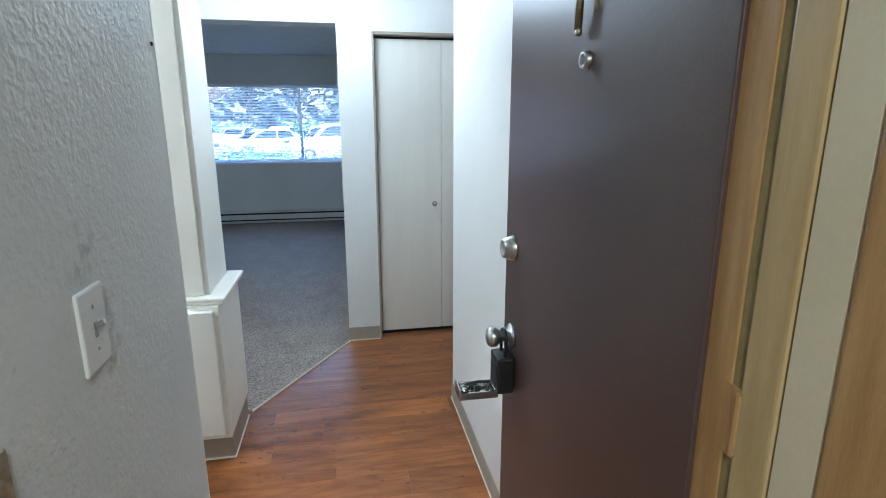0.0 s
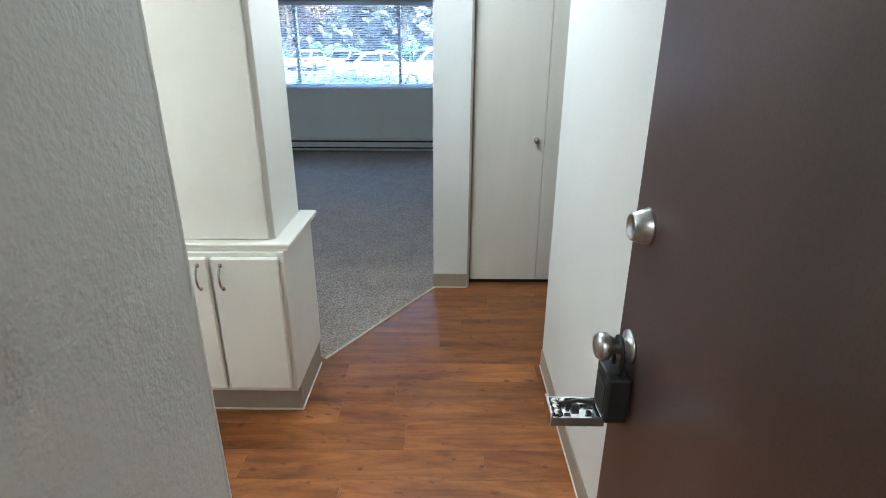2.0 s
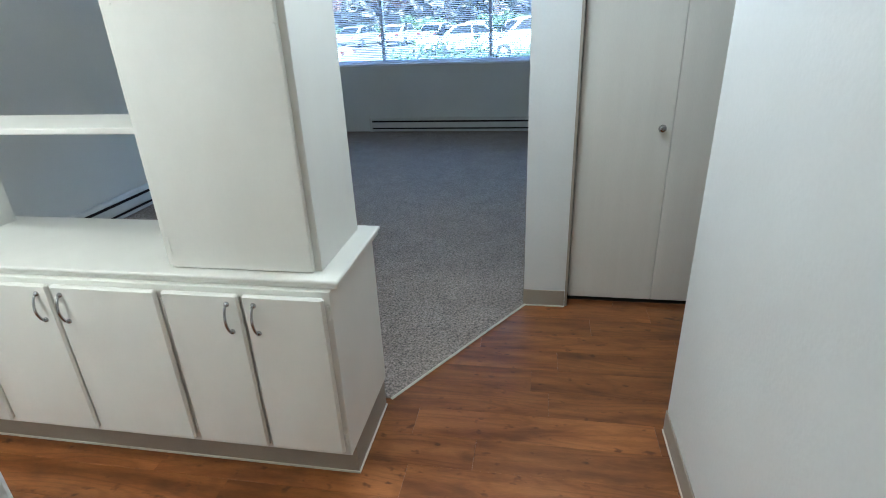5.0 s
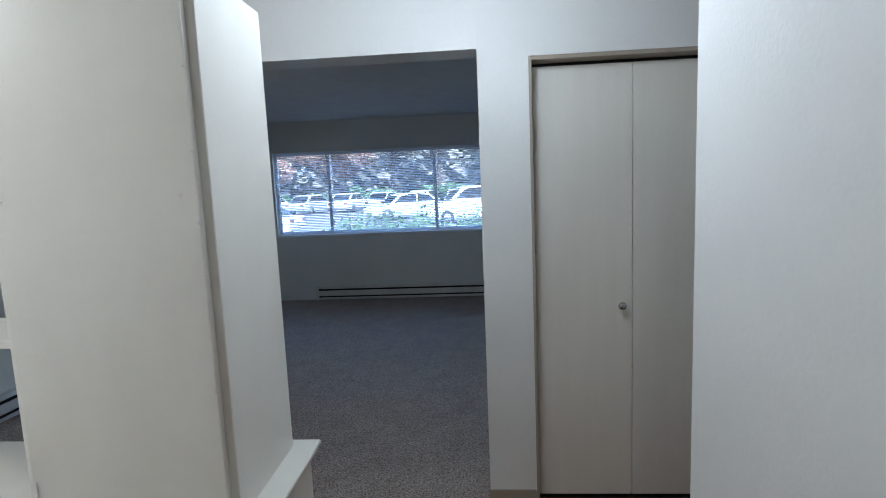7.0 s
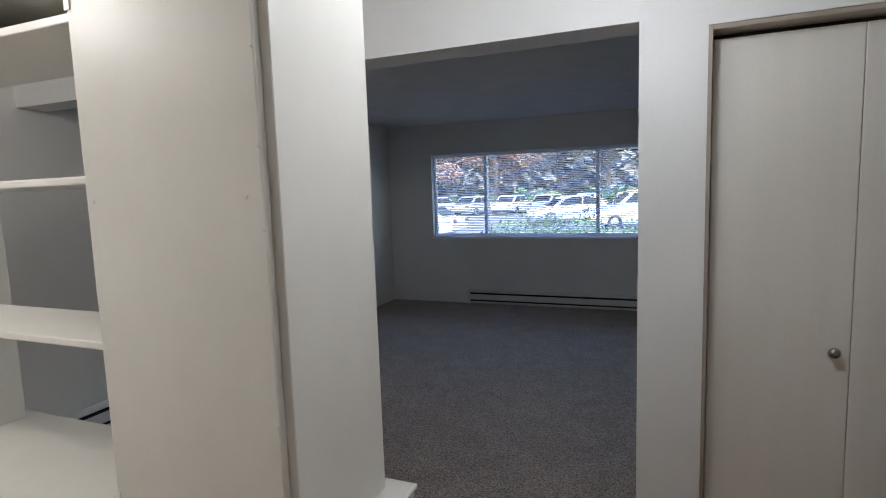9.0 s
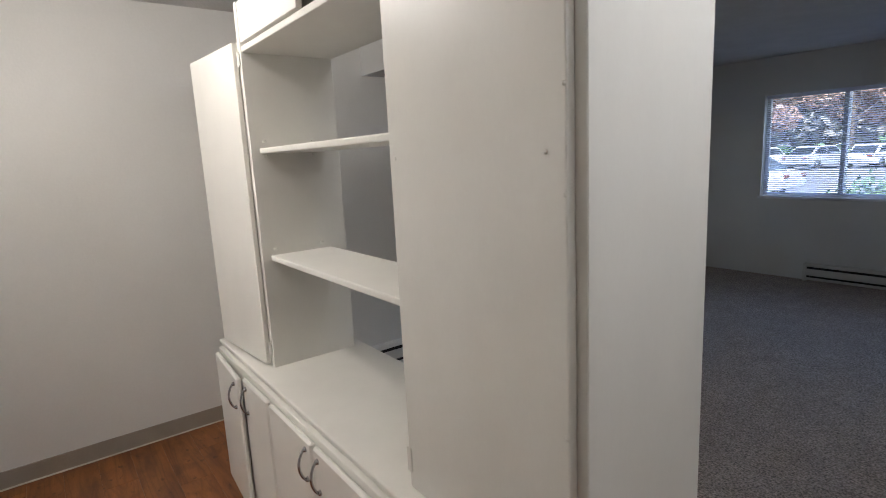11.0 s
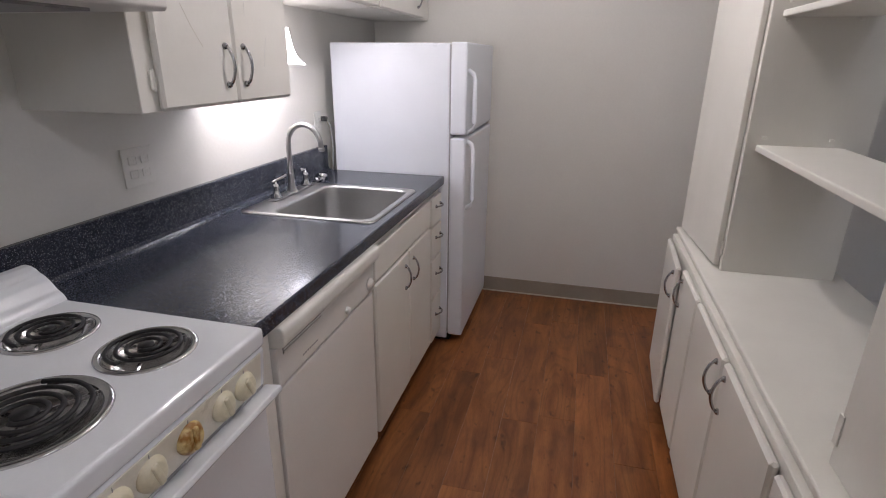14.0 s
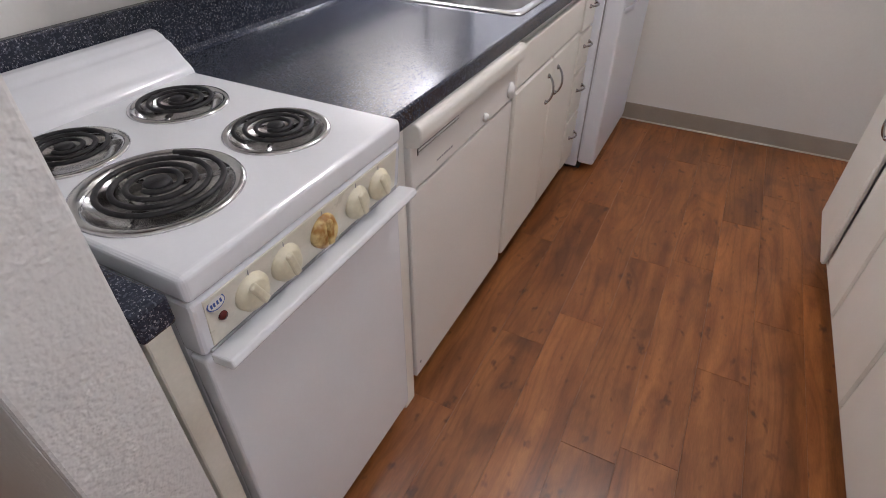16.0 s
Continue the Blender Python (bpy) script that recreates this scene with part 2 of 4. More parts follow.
BLUE = mat("blue_ink", (0.05, 0.10, 0.32), (0.06, 0.12, 0.36), 30, 0.5)
GREY = mat("grey_ink", (0.25, 0.25, 0.25), (0.3, 0.3, 0.3), 30, 0.5)
ALU = mat("white_aluminium", (0.80, 0.81, 0.83), (0.84, 0.85, 0.87), 6, 0.4, fine=0.03)
SLAT = mat("blind_slat", (0.72, 0.74, 0.78), (0.76, 0.78, 0.82), 4, 0.5, fine=0.02)
nt = SLAT.node_tree
thin, both = nt.nodes.new("ShaderNodeBsdfTranslucent"), nt.nodes.new("ShaderNodeMixShader")
thin.inputs["Color"].default_value = (0.86, 0.88, 1.0, 1)
both.inputs["Fac"].default_value = 0.6
nt.links.new(nt.nodes["Principled BSDF"].outputs["BSDF"], both.inputs[1])
nt.links.new(thin.outputs["BSDF"], both.inputs[2])
nt.links.new(both.outputs["Shader"], nt.nodes["Material Output"].inputs["Surface"])
HEAT = mat("heater_enamel", (0.62, 0.61, 0.58), (0.68, 0.67, 0.64), 5, 0.4, fine=0.03)
GLASS = glass()
LIP = mat("aged_white_plastic", (0.75, 0.735, 0.68), (0.78, 0.765, 0.71), 8, 0.35, fine=0.02)
GASKET = mat("grey_rubber", (0.30, 0.30, 0.31), (0.36, 0.36, 0.37), 30, 0.6)
SHADE = glow("lit_frosted_glass", (1.0, 0.95, 0.90), 1.3)
DOME = glow("lit_dome_glass", (1.0, 0.95, 0.88), 0.8)
ASPHALT = mat("asphalt", (0.10, 0.10, 0.105), (0.14, 0.14, 0.145), 1.5, 0.9, bump=0.4, fine=0.15)
LAWN = mat("lawn", (0.07, 0.075, 0.05), (0.10, 0.10, 0.07), 3, 0.95, bump=1, bscale=60, fine=0.3)
HEDGE = mat("hedge_leaf", (0.05, 0.10, 0.045), (0.10, 0.17, 0.08), 4, 0.7, fine=0.2)
# Leaf colour lifted towards grey to paint in distance haze.
LEAF = mat("haze_greyed_leaf", (0.13, 0.14, 0.135), (0.19, 0.19, 0.185), 0.6, 0.8, fine=0.2)
RUST = mat("autumn_leaf", (0.17, 0.10, 0.08), (0.25, 0.165, 0.135), 0.9, 0.8, fine=0.2)
BLADE = mat("pale_grass_blade", (0.20, 0.24, 0.14), (0.33, 0.35, 0.24), 5, 0.8, fine=0.1)
BARK = mat("bark", (0.06, 0.045, 0.035), (0.11, 0.085, 0.065), 7, 0.95, bump=1, bscale=30, stretch=(1, 1, 0.3))
CARWHITE = mat("white_car_paint", (0.74, 0.75, 0.76), (0.78, 0.79, 0.8), 1, 0.18, coat=0.6)
CARGREY = mat("silver_car_paint", (0.36, 0.38, 0.41), (0.42, 0.44, 0.47), 1, 0.22, coat=0.6)
CARGLASS = mat("car_window", (0.015, 0.018, 0.022), (0.025, 0.03, 0.035), 1, 0.08)
TYRE = mat("tyre_rubber", (0.015, 0.015, 0.016), (0.025, 0.025, 0.026), 20, 0.85)
PLASTER = mat("corridor_plaster", (0.55, 0.50, 0.40), (0.60, 0.55, 0.45), 2, 0.7, bump=0.3, fine=0.03)

# ---- mesh helpers ----
PLACE = {}


def box(x0, x1, y0, y1, z0, z1, bevel=0.0, seg=1):
    bm = bmesh.new()
    bmesh.ops.create_cube(bm, size=1)
    for v in bm.verts:
        v.co = ((x0 + x1) / 2 + v.co.x * (x1 - x0), (y0 + y1) / 2 + v.co.y * (y1 - y0), (z0 + z1) / 2 + v.co.z * (z1 - z0))
    if bevel:
        bmesh.ops.bevel(bm, geom=bm.edges[:], offset=bevel, segments=seg, affect="EDGES", profile=0.5)
    return bm


def join(*many):
    out = bmesh.new()
    for bm in many:
        me = bpy.data.meshes.new("tmp")
        bm.to_mesh(me)
        bm.free()
        out.from_mesh(me)
        bpy.data.meshes.remove(me)
    return out


def moved(bm, m):
    bm.transform(m)
    return bm


def tube(points, r, n=8, flat=1.0, taper=None):
    """A round bar along points."""
    bm = bmesh.new()
    pts = [Vector(p) for p in points]
    rings = []
    up = Vector((0.13, 0.21, 0.97)).normalized()
    for i, p in enumerate(pts):
        d = (pts[min(i + 1, len(pts) - 1)] - pts[max(i - 1, 0)]).normalized()
        side = d.cross(up)
        if side.length < 0.05:
            side = d.cross(Vector((1, 0, 0)))
        side.normalize()
        nrm = side.cross(d).normalized()
        rad = r if taper is None else r + (taper - r) * i / (len(pts) - 1)
        rings.append([bm.verts.new(p + rad * (math.cos(a) * side + flat * math.sin(a) * nrm)) for a in (2 * math.pi * k / n for k in range(n))])
    for a, b in zip(rings, rings[1:]):
        for k in range(n):
            bm.faces.new((a[k], a[(k + 1) % n], b[(k + 1) % n], b[k]))
    bm.faces.new(rings[0][::-1])
    bm.faces.new(rings[-1])
    bmesh.ops.recalc_face_normals(bm, faces=bm.faces[:])
    return bm


def lathe(profile, n=24):
    """A turned body about z through (radius, height) pairs."""
    bm = bmesh.new()
    rings = []
    for r, z in profile:
        if r < 1e-6:
            rings.append([bm.verts.new((0, 0, z))])
        else:
            rings.append([bm.verts.new((r * math.cos(2 * math.pi * k / n), r * math.sin(2 * math.pi * k / n), z)) for k in range(n)])
    for a, b in zip(rings, rings[1:]):
        for k in range(n):
            q = [a[k % len(a)], a[(k + 1) % len(a)], b[(k + 1) % len(b)], b[k % len(b)]]
            q = list(dict.fromkeys(q))
            if len(q) > 2:
                bm.faces.new(q)
    bmesh.ops.recalc_face_normals(bm, faces=bm.faces[:])
    return bm


def prism(profile, x0, x1, bevel=0.0):
    """A (y, z) outline drawn out from x0 to x1."""
    bm = bmesh.new()
    a = [bm.verts.new((x0, y, z)) for y, z in profile]
    b = [bm.verts.new((x1, y, z)) for y, z in profile]
    n = len(profile)
    bm.faces.new(a)
    bm.faces.new(b[::-1])
    for k in range(n):
        bm.faces.new((a[k], b[k], b[(k + 1) % n], a[(k + 1) % n]))
    bmesh.ops.recalc_face_normals(bm, faces=bm.faces[:])
    if bevel:
        bmesh.ops.bevel(bm, geom=bm.edges[:], offset=bevel, segments=2, affect="EDGES", profile=0.5)
    return bm


def link_mesh(name, bm, material, smooth=False):
    xs = [v.co.copy() for v in bm.verts]
    lo = Vector([min(c[i] for c in xs) for i in range(3)])
    hi = Vector([max(c[i] for c in xs) for i in range(3)])
    mid = (lo + hi) / 2
    bm.transform(Matrix.Translation(-mid))
    me = bpy.data.meshes.new(name)
    bm.to_mesh(me)
    bm.free()
    me.materials.append(material)
    if smooth:
        for p in me.polygons:
            p.use_smooth = True
    ob = new(name, me)
    ob.matrix_basis = Matrix.Translation(mid)
    PLACE[ob] = Matrix.Translation(mid)
    return ob


def part(name, bm, material, parent, label="", smooth=False):
    ob = link_mesh(name, bm, material, smooth)
    ob.parent = parent
    ob.matrix_parent_inverse = PLACE[parent].inverted()
    return tagged(ob, label=label)


def thing(name, at, label, category, group="", kind=""):
    ob = new(name)
    ob.empty_display_size = 0.1
    ob.matrix_basis = Matrix.Translation(at)
    PLACE[ob] = Matrix.Translation(at)
    return tagged(ob, label, category, group, kind)


def single(name, bm, material, label, category, group="", kind="", smooth=False):
    return tagged(link_mesh(name, bm, material, smooth), label, category, group, kind)


def setting(name, material, *boxes, label="", category="", smooth=False):
    return single(name, join(*boxes) if len(boxes) > 1 else boxes[0], material, label, category, kind="structure", smooth=smooth)


# ---- large structure ----
CZ = 2.40
WX = -3.147
setting("wall_kitchen_back", WARM, box(-3.27, -0.225, 0.68, 0.80, 0, CZ), label="cream painted wall behind the kitchen counter", category="wall")
setting("wall_hall_left", ROUGH, box(-0.225, -0.10, 0.62, 1.436, 0, CZ, 0.002), label="cream textured wall stub with a light switch", category="wall")
setting("wall_hall_left_end", SPRAYED, box(-0.225, -0.10, 1.436, 1.45, 0, CZ, 0.005, 2), label="white wall end with heavy sprayed texture", category="wall")
setting("wall_hall_right", PAINT, box(0.795, 0.915, 0.62, 2.89, 0, CZ, 0.004, 2), box(0.715, 0.795, 0.62, 0.80, 0, CZ), label="pale textured hall wall behind the open door", category="wall")
setting("wall_over_door", PAINT, box(-0.10, 0.715, 0.64, 0.79, 2.07, CZ), label="cream wall above the entry door", category="wall")
setting("wall_west", WARM, box(-3.27, WX, 0.80, 8.45, 0, CZ), label="long plain painted wall of kitchen and living room", category="wall")
setting("wall_window", PAINT, box(-3.27, -2.51, 8.45, 8.60, 0, CZ), box(0.39, 1.62, 8.45, 8.60, 0, CZ), box(-2.51, 0.39, 8.45, 8.60, 0, 0.90), box(-2.51, 0.39, 8.45, 8.60, 2.0, CZ), label="plain painted wall around the wide window", category="wall")
setting("wall_living_right", PAINT, box(1.5, 1.62, 3.96, 8.45, 0, CZ), label="plain painted living room wall", category="wall")
setting("wall_header", PAINT, box(WX, 0.24, 3.79, 3.96, 2.085, CZ), label="cream wall beam above the wide living room opening", category="wall")
setting("wall_column", PAINT, box(0.24, 0.456, 3.79, 3.96, 0, CZ), label="cream wall pier between opening and closet", category="wall")
setting("wall_over_closet", PAINT, box(0.456, 1.37, 3.79, 3.96, 2.045, CZ), label="cream wall above the closet door", category="wall")
setting("wall_beside_closet", PAINT, box(1.37, 3.0, 3.79, 3.96, 0, CZ), label="cream wall beside the closet", category="wall")
setting("wall_closet_inside", PAINT, box(0.25, 0.36, 3.96, 4.6, 0, CZ), box(0.36, 1.5, 4.5, 4.6, 0, CZ), label="plain wall inside the closet", category="wall")
setting("wall_side_passage", PAINT, box(0.915, 3.0, 2.77, 2.89, 0, CZ), box(3.0, 3.1, 2.77, 3.96, 0, CZ), label="plain painted wall of the side passage", category="wall")
setting("wall_corridor", PLASTER, box(-2.1, -0.225, 0.50, 0.62, 0, 2.6), box(0.84, 2.1, 0.50, 0.62, 0, 2.6), box(-0.225, 0.84, 0.50, 0.62, 2.14, 2.6), box(-2.1, 2.1, -1.5, -1.4, 0, 2.6), box(-2.2, -2.1, -1.5, 0.62, 0, 2.6), box(2.1, 2.2, -1.5, 0.62, 0, 2.6), label="beige plaster wall of the outer corridor", category="wall")
setting("ceiling", CEIL, box(-3.27, 3.1, 0.62, 3.80, CZ, 2.5), label="textured white kitchen and hall ceiling", category="ceiling")
setting("ceiling_living", CEIL, box(-3.27, 1.62, 3.80, 8.6, CZ + 0.002, 2.5), label="sprayed textured white living room ceiling", category="ceiling")
setting("ceiling_corridor", PLASTER, box(-2.2, 2.2, -1.5, 0.62, 2.5, 2.6), label="plain corridor ceiling", category="ceiling")
floor = setting("floor", SEAM, box(-3.27, 3.1, 0.62, 8.6, -0.12, -0.005), label="reddish-brown wood-look vinyl plank floor", category="floor")
setting("floor_corridor", CARPET, box(-2.2, 2.2, -1.5, 0.62, -0.12, -0.002), label="dull corridor carpet", category="floor")

# carpet with the slanting edge at the hall
bm = bmesh.new()
edge = [(WX, 2.94), (-0.28, 2.94), (0.245, 3.785), (0.245, 3.97), (1.5, 3.97), (1.5, 8.45), (WX, 8.45)]
low = [bm.verts.new((x, y, -0.004)) for x, y in edge]
top = [bm.verts.new((x, y, 0.009)) for x, y in edge]
bm.faces.new(top)
bm.faces.new(low[::-1])
for k in range(len(edge)):
    bm.faces.new((low[k], low[(k + 1) % len(edge)], top[(k + 1) % len(edge)], top[k]))
setting("carpet", CARPET, bm, label="grey-brown cut pile carpet in the living room", category="carpet")
setting("trim_carpet_edge", CAULK, tube([(-0.283, 2.935, 0.004), (0.243, 3.782, 0.004)], 0.0065, 8, 0.9), label="thin pale strip where carpet meets vinyl", category="trim")

# vinyl baseboards
BB = 0.098


def baseboard(x0, x1, y0, y1, nx, ny):
    """A strip along one wall face; nx, ny point into the room."""
    t = 0.006
    e = 0.010
    b1 = box(min(x0, x0 + nx * t), max(x1, x1 + nx * t), min(y0, y0 + ny * t), max(y1, y1 + ny * t), 0.0, BB, 0.002)
    ob = setting("baseboard", BEIGE, b1, label="beige vinyl cove baseboard", category="baseboard")
    b2 = box(min(x0, x0 + nx * e), max(x1, x1 + nx * e), min(y0, y0 + ny * e), max(y1, y1 + ny * e), 0.0, 0.009, 0.002)
    part("caulk", b2, CAULK, ob, "cream caulk line")


baseboard(0.795, 0.795, 1.0, 2.888, -1, 0)
baseboard(0.797, 0.913, 2.89, 2.89, 0, 1)
baseboard(WX, WX, 1.3, 3.3, 1, 0)
baseboard(0.24, 0.454, 3.79, 3.79, 0, -1)
baseboard(0.24, 0.24, 3.79, 3.95, -1, 0)
baseboard(1.38, 2.98, 3.79, 3.79, 0, -1)
baseboard(-0.10, -0.10, 0.85, 1.447, 1, 0)

# closet opening trim
setting("trim_closet", BEIGE, box(0.452, 0.470, 3.795, 3.95, 0.0, 2.045, 0.002), box(0.470, 1.37, 3.795, 3.95, 2.028, 2.047, 0.002), label="beige painted closet jamb", category="trim")
closet = thing("closet_door", (0.92, 3.89, 0.02), "cream painted bifold closet door, closed, small round knob", "closet door")
for a, b in ((0.479, 0.9100), (0.9122, 1.362)):
    part("door_panel", box(a, b, 3.875, 3.908, 0.022, 2.014, 0.003, 2), CLOSET, closet)
knob = moved(lathe([(0, 0), (0.008, 0), (0.007, 0.012), (0.015, 0.018), (0.019, 0.027), (0.016, 0.036), (0.007, 0.04), (0, 0.041)], 18), pose(0.860, 3.875, 0.945, 90, 0, 0))
part("knob", knob, POLISH, closet, "small brushed nickel knob", True)
# Fills the slit over the door; its black colour paints the gap's shade.
single("closet_track", box(0.474, 1.368, 3.885, 3.91, 2.0145, 2.0275), DARK, "track above the bifold door, coloured black for the shaded gap", "track")
# The shadow under the closet door is given by a thin dark strip.
single("closet_floor_shadow_strip", box(0.474, 1.368, 3.88, 3.92, 0.0, 0.004), DARK, "dark strip painted as the shadow under the closet door", "threshold")

# ---- small fittings used in several places ----


def pull(parent, x, y, z, vertical=True, length=0.095, out=-1):
    """An arched cabinet pull that stands out along y (out: -1 or 1)."""
    pts = []
    for k in range(13):
        a = k / 12
        s = (a - 0.5) * length
        d = 0.006 + 0.018 * math.sin(math.pi * a) ** 0.7
        pts.append((x, y + out * d, z + s) if vertical else (x + s, y + out * d, z))
    bar = tube(pts, 0.0042, 8)
    ends = []
    for e in (-0.5, 0.5):
        rot = 90 if out < 0 else -90
        px, pz = (x, z + e * length) if vertical else (x + e * length, z)
        ends.append(moved(lathe([(0, 0), (0.009, 0), (0.008, 0.004), (0.005, 0.008), (0, 0.009)], 12), pose(px, y, pz, rot, 0, 0)))
    return part("handle", join(bar, *ends), POLISH, parent, "worn nickel arched pull", True)


def hinge(parent, x, y, z):
    b = join(tube([(x, y, z - 0.024), (x, y, z + 0.024)], 0.0042, 8), box(x - 0.010, x + 0.010, y - 0.001, y + 0.003, z - 0.02, z + 0.02, 0.001))
    return part("hinge", b, CAB, parent, "paint-covered hinge")


def face_door(parent, x0, x1, y_front, z0, z1, out=-1, thick=0.019, name="door", swing=0.0, pivot=None):
    """A flat overlay door; out is the way that its face looks along y."""
    ya, yb = sorted((y_front, y_front - out * thick))
    d = box(x0, x1, ya, yb, z0, z1, 0.0065, 1)
    if swing:
        p = Matrix.Translation((pivot[0], pivot[1], 0))
        d = moved(d, p @ pose(0, 0, 0, 0, 0, swing) @ p.inverted())
    return part(name, d, CAB, parent)


# ---- divider between kitchen and living room ----
DY = 2.478
base = thing("base_cabinet", (-1.27, 2.69, 0), "long cream painted base cabinet with six flat doors", "cabinet")
part("body", box(-2.25, -0.287, DY, 2.90, 0.140, 0.757, 0.002), CAB, base)
kick = part("toe_board", box(-2.245, -0.295, 2.538, 2.897, 0.0, 0.140), BEIGE, base, "beige vinyl covered toe board")
part("caulk", box(-2.250, -0.290, 2.533, 2.900, 0.0, 0.009, 0.002), CAULK, kick, "cream caulk line")
for x0, x1, handle_x in ((-0.557, -0.303, -0.520), (-0.822, -0.569, -0.606), (-1.213, -0.842, -1.178), (-1.572, -1.225, -1.264), (-1.856, -1.588, -1.815)):
    d = face_door(base, x0, x1, 2.457, 0.163, 0.742)
    pull(d, handle_x, 2.457, 0.664)
    hx = x1 + 0.006 if abs(handle_x - x0) < abs(handle_x - x1) else x0 - 0.006
    hinge(d, hx, 2.474, 0.69)
    hinge(d, hx, 2.474, 0.215)
d = face_door(base, -2.232, -1.862, 2.457, 0.163, 0.742, swing=-3.0, pivot=(-2.232, 2.476))
pull(d, -1.90, 2.438, 0.664)

top = thing("divider_counter", (-1.26, 2.7, 0.757), "cream painted wooden counter top with a moulded edge", "counter top")
part("slab", box(-2.262, -0.262, 2.487, 2.931, 0.772, 0.787, 0.006, 3), CAB, top)
part("moulding", box(-2.256, -0.268, 2.493, 2.925, 0.757, 0.775, 0.005, 2), CAB, top)

pantry = thing("tall_cabinet", (-0.59, 2.72, 0.787), "tall cream painted cupboard standing on the divider counter", "cabinet")
part("body", box(-0.838, -0.331, 2.549, 2.885, 0.787, 1.997, 0.002), CAB, pantry)
d = part("door", box(-0.812, -0.351, 2.530, 2.549, 0.790, 1.988, 0.003, 2), CAB, pantry)
for z in (0.86, 1.945):
    part("hinge", box(-0.816, -0.800, 2.527, 2.530, z - 0.03, z + 0.03, 0.001), CAB, d, "paint-covered hinge")
for z in (1.10, 1.47, 1.62, 1.79):
    part("paint_drip", moved(lathe([(0, 0), (0.004, 0.001), (0.003, 0.003), (0, 0.004)], 10), pose(-0.355, 2.530, z, 90, 0, 0)), CAB, d, "lump of thick paint")
for x, z in ((-0.79, 1.53), (-0.39, 1.53)):
    part("screw_head", moved(lathe([(0, 0), (0.004, 0.0005), (0.003, 0.002), (0, 0.0025)], 10), pose(x, 2.530, z, 90, 0, 0)), CAB, d, "painted-over screw head")

shelves = thing("open_shelf_unit", (-1.3, 2.72, 0.787), "cream painted open shelves, empty, with cupboard above", "shelf unit")
part("side_panel", box(-1.775, -1.752, 2.552, 2.885, 0.787, 2.065, 0.002), CAB, shelves)
part("shelf", box(-1.752, -0.838, 2.582, 2.820, 1.188, 1.208, 0.004, 2), CAB, shelves)
part("shelf", box(-1.752, -0.838, 2.582, 2.820, 1.569, 1.588, 0.004, 2), CAB, shelves)
part("cupboard_floor", box(-1.752, -0.838, 2.556, 2.885, 1.905, 1.925, 0.003, 2), CAB, shelves)
up = part("cupboard", box(-1.752, -0.838, 2.865, 2.885, 1.925, 2.045, 0.002), CAB, shelves)
part("cupboard_top", box(-1.752, -0.838, 2.570, 2.885, 2.045, 2.065, 0.003), CAB, shelves)
part("cupboard_side", box(-0.858, -0.838, 2.570, 2.865, 1.925, 2.045, 0.002), CAB, shelves)
d = part("door", box(-1.74, -1.262, 2.551, 2.570, 1.932, 2.06, 0.003, 2), CAB, up)
for x in (-1.34, -1.29):
    pull(d, x, 2.551, 2.015, length=0.06)
for z in (1.185, 1.23, 1.562, 1.61):
    for y in (2.60, 2.78):
        part("shelf_pin", box(-1.752, -1.742, y - 0.006, y + 0.006, z - 0.004, z + 0.004, 0.002), CAB, shelves, "painted shelf pin")

tall = thing("tall_cabinet", (-2.0, 2.72, 0.787), "narrow tall cream cupboard, door slightly ajar", "cabinet")
part("body", box(-2.235, -1.777, 2.556, 2.885, 0.787, 1.945, 0.002), CAB, tall)
p = Matrix.Translation((-1.782, 2.555, 0))
d = part("door", moved(box(-2.225, -1.782, 2.534, 2.553, 0.797, 1.940, 0.003, 2), p @ pose(0, 0, 0, 0, 0, 4.5) @ p.inverted()), CAB, tall)
for z in (0.86, 1.885):
    hinge(d, -1.768, 2.548, z)

# ---- kitchen counter run ----
KF = 1.425
BACK = 0.80
counter = thing("worktop", (-1.57, 1.12, 0.87), "dark speckled blue-black laminate worktop with backsplash", "worktop")
slab = bmesh.new()
oo = [(-2.392, BACK), (-0.780, BACK), (-0.780, 1.420), (-2.392, 1.420)]
ii = [(-2.052, 0.885), (-1.560, 0.885), (-1.560, 1.378), (-2.052, 1.378)]
ring = {(k, z): [slab.verts.new((x, y, z)) for x, y in pts] for k, pts in ((0, oo), (1, ii)) for z in (0.872, 0.910)}
for k in range(4):
    j = (k + 1) % 4
    slab.faces.new((ring[0, 0.910][k], ring[0, 0.910][j], ring[1, 0.910][j], ring[1, 0.910][k]))
    slab.faces.new((ring[0, 0.872][k], ring[1, 0.872][k], ring[1, 0.872][j], ring[0, 0.872][j]))
    slab.faces.new((ring[0, 0.872][k], ring[0, 0.872][j], ring[0, 0.910][j], ring[0, 0.910][k]))
    slab.faces.new((ring[1, 0.872][k], ring[1, 0.910][k], ring[1, 0.910][j], ring[1, 0.872][j]))
bmesh.ops.recalc_face_normals(slab, faces=slab.faces[:])
part("slab", slab, GRANITE, counter)
part("front_edge", box(-2.394, -0.778, 1.418, 1.4315, 0.870, 0.9115, 0.005, 3), GRANITE, counter)
part("backsplash", box(-2.392, -0.225, BACK, 0.822, 0.905, 1.033, 0.004, 2), GRANITE, counter)
part("cove", prism([(0.822, 0.9105), (0.836, 0.9105), (0.826, 0.915), (0.822, 0.925)], -2.39, -0.78), GRANITE, counter)
bit = thing("worktop", (-0.26, 1.12, 0.87), "narrow strip of dark speckled laminate beside the stove", "worktop")
part("slab", box(-0.272, -0.225, 0.823, 1.452, 0.866, 0.9105, 0.005, 2), GRANITE, bit)
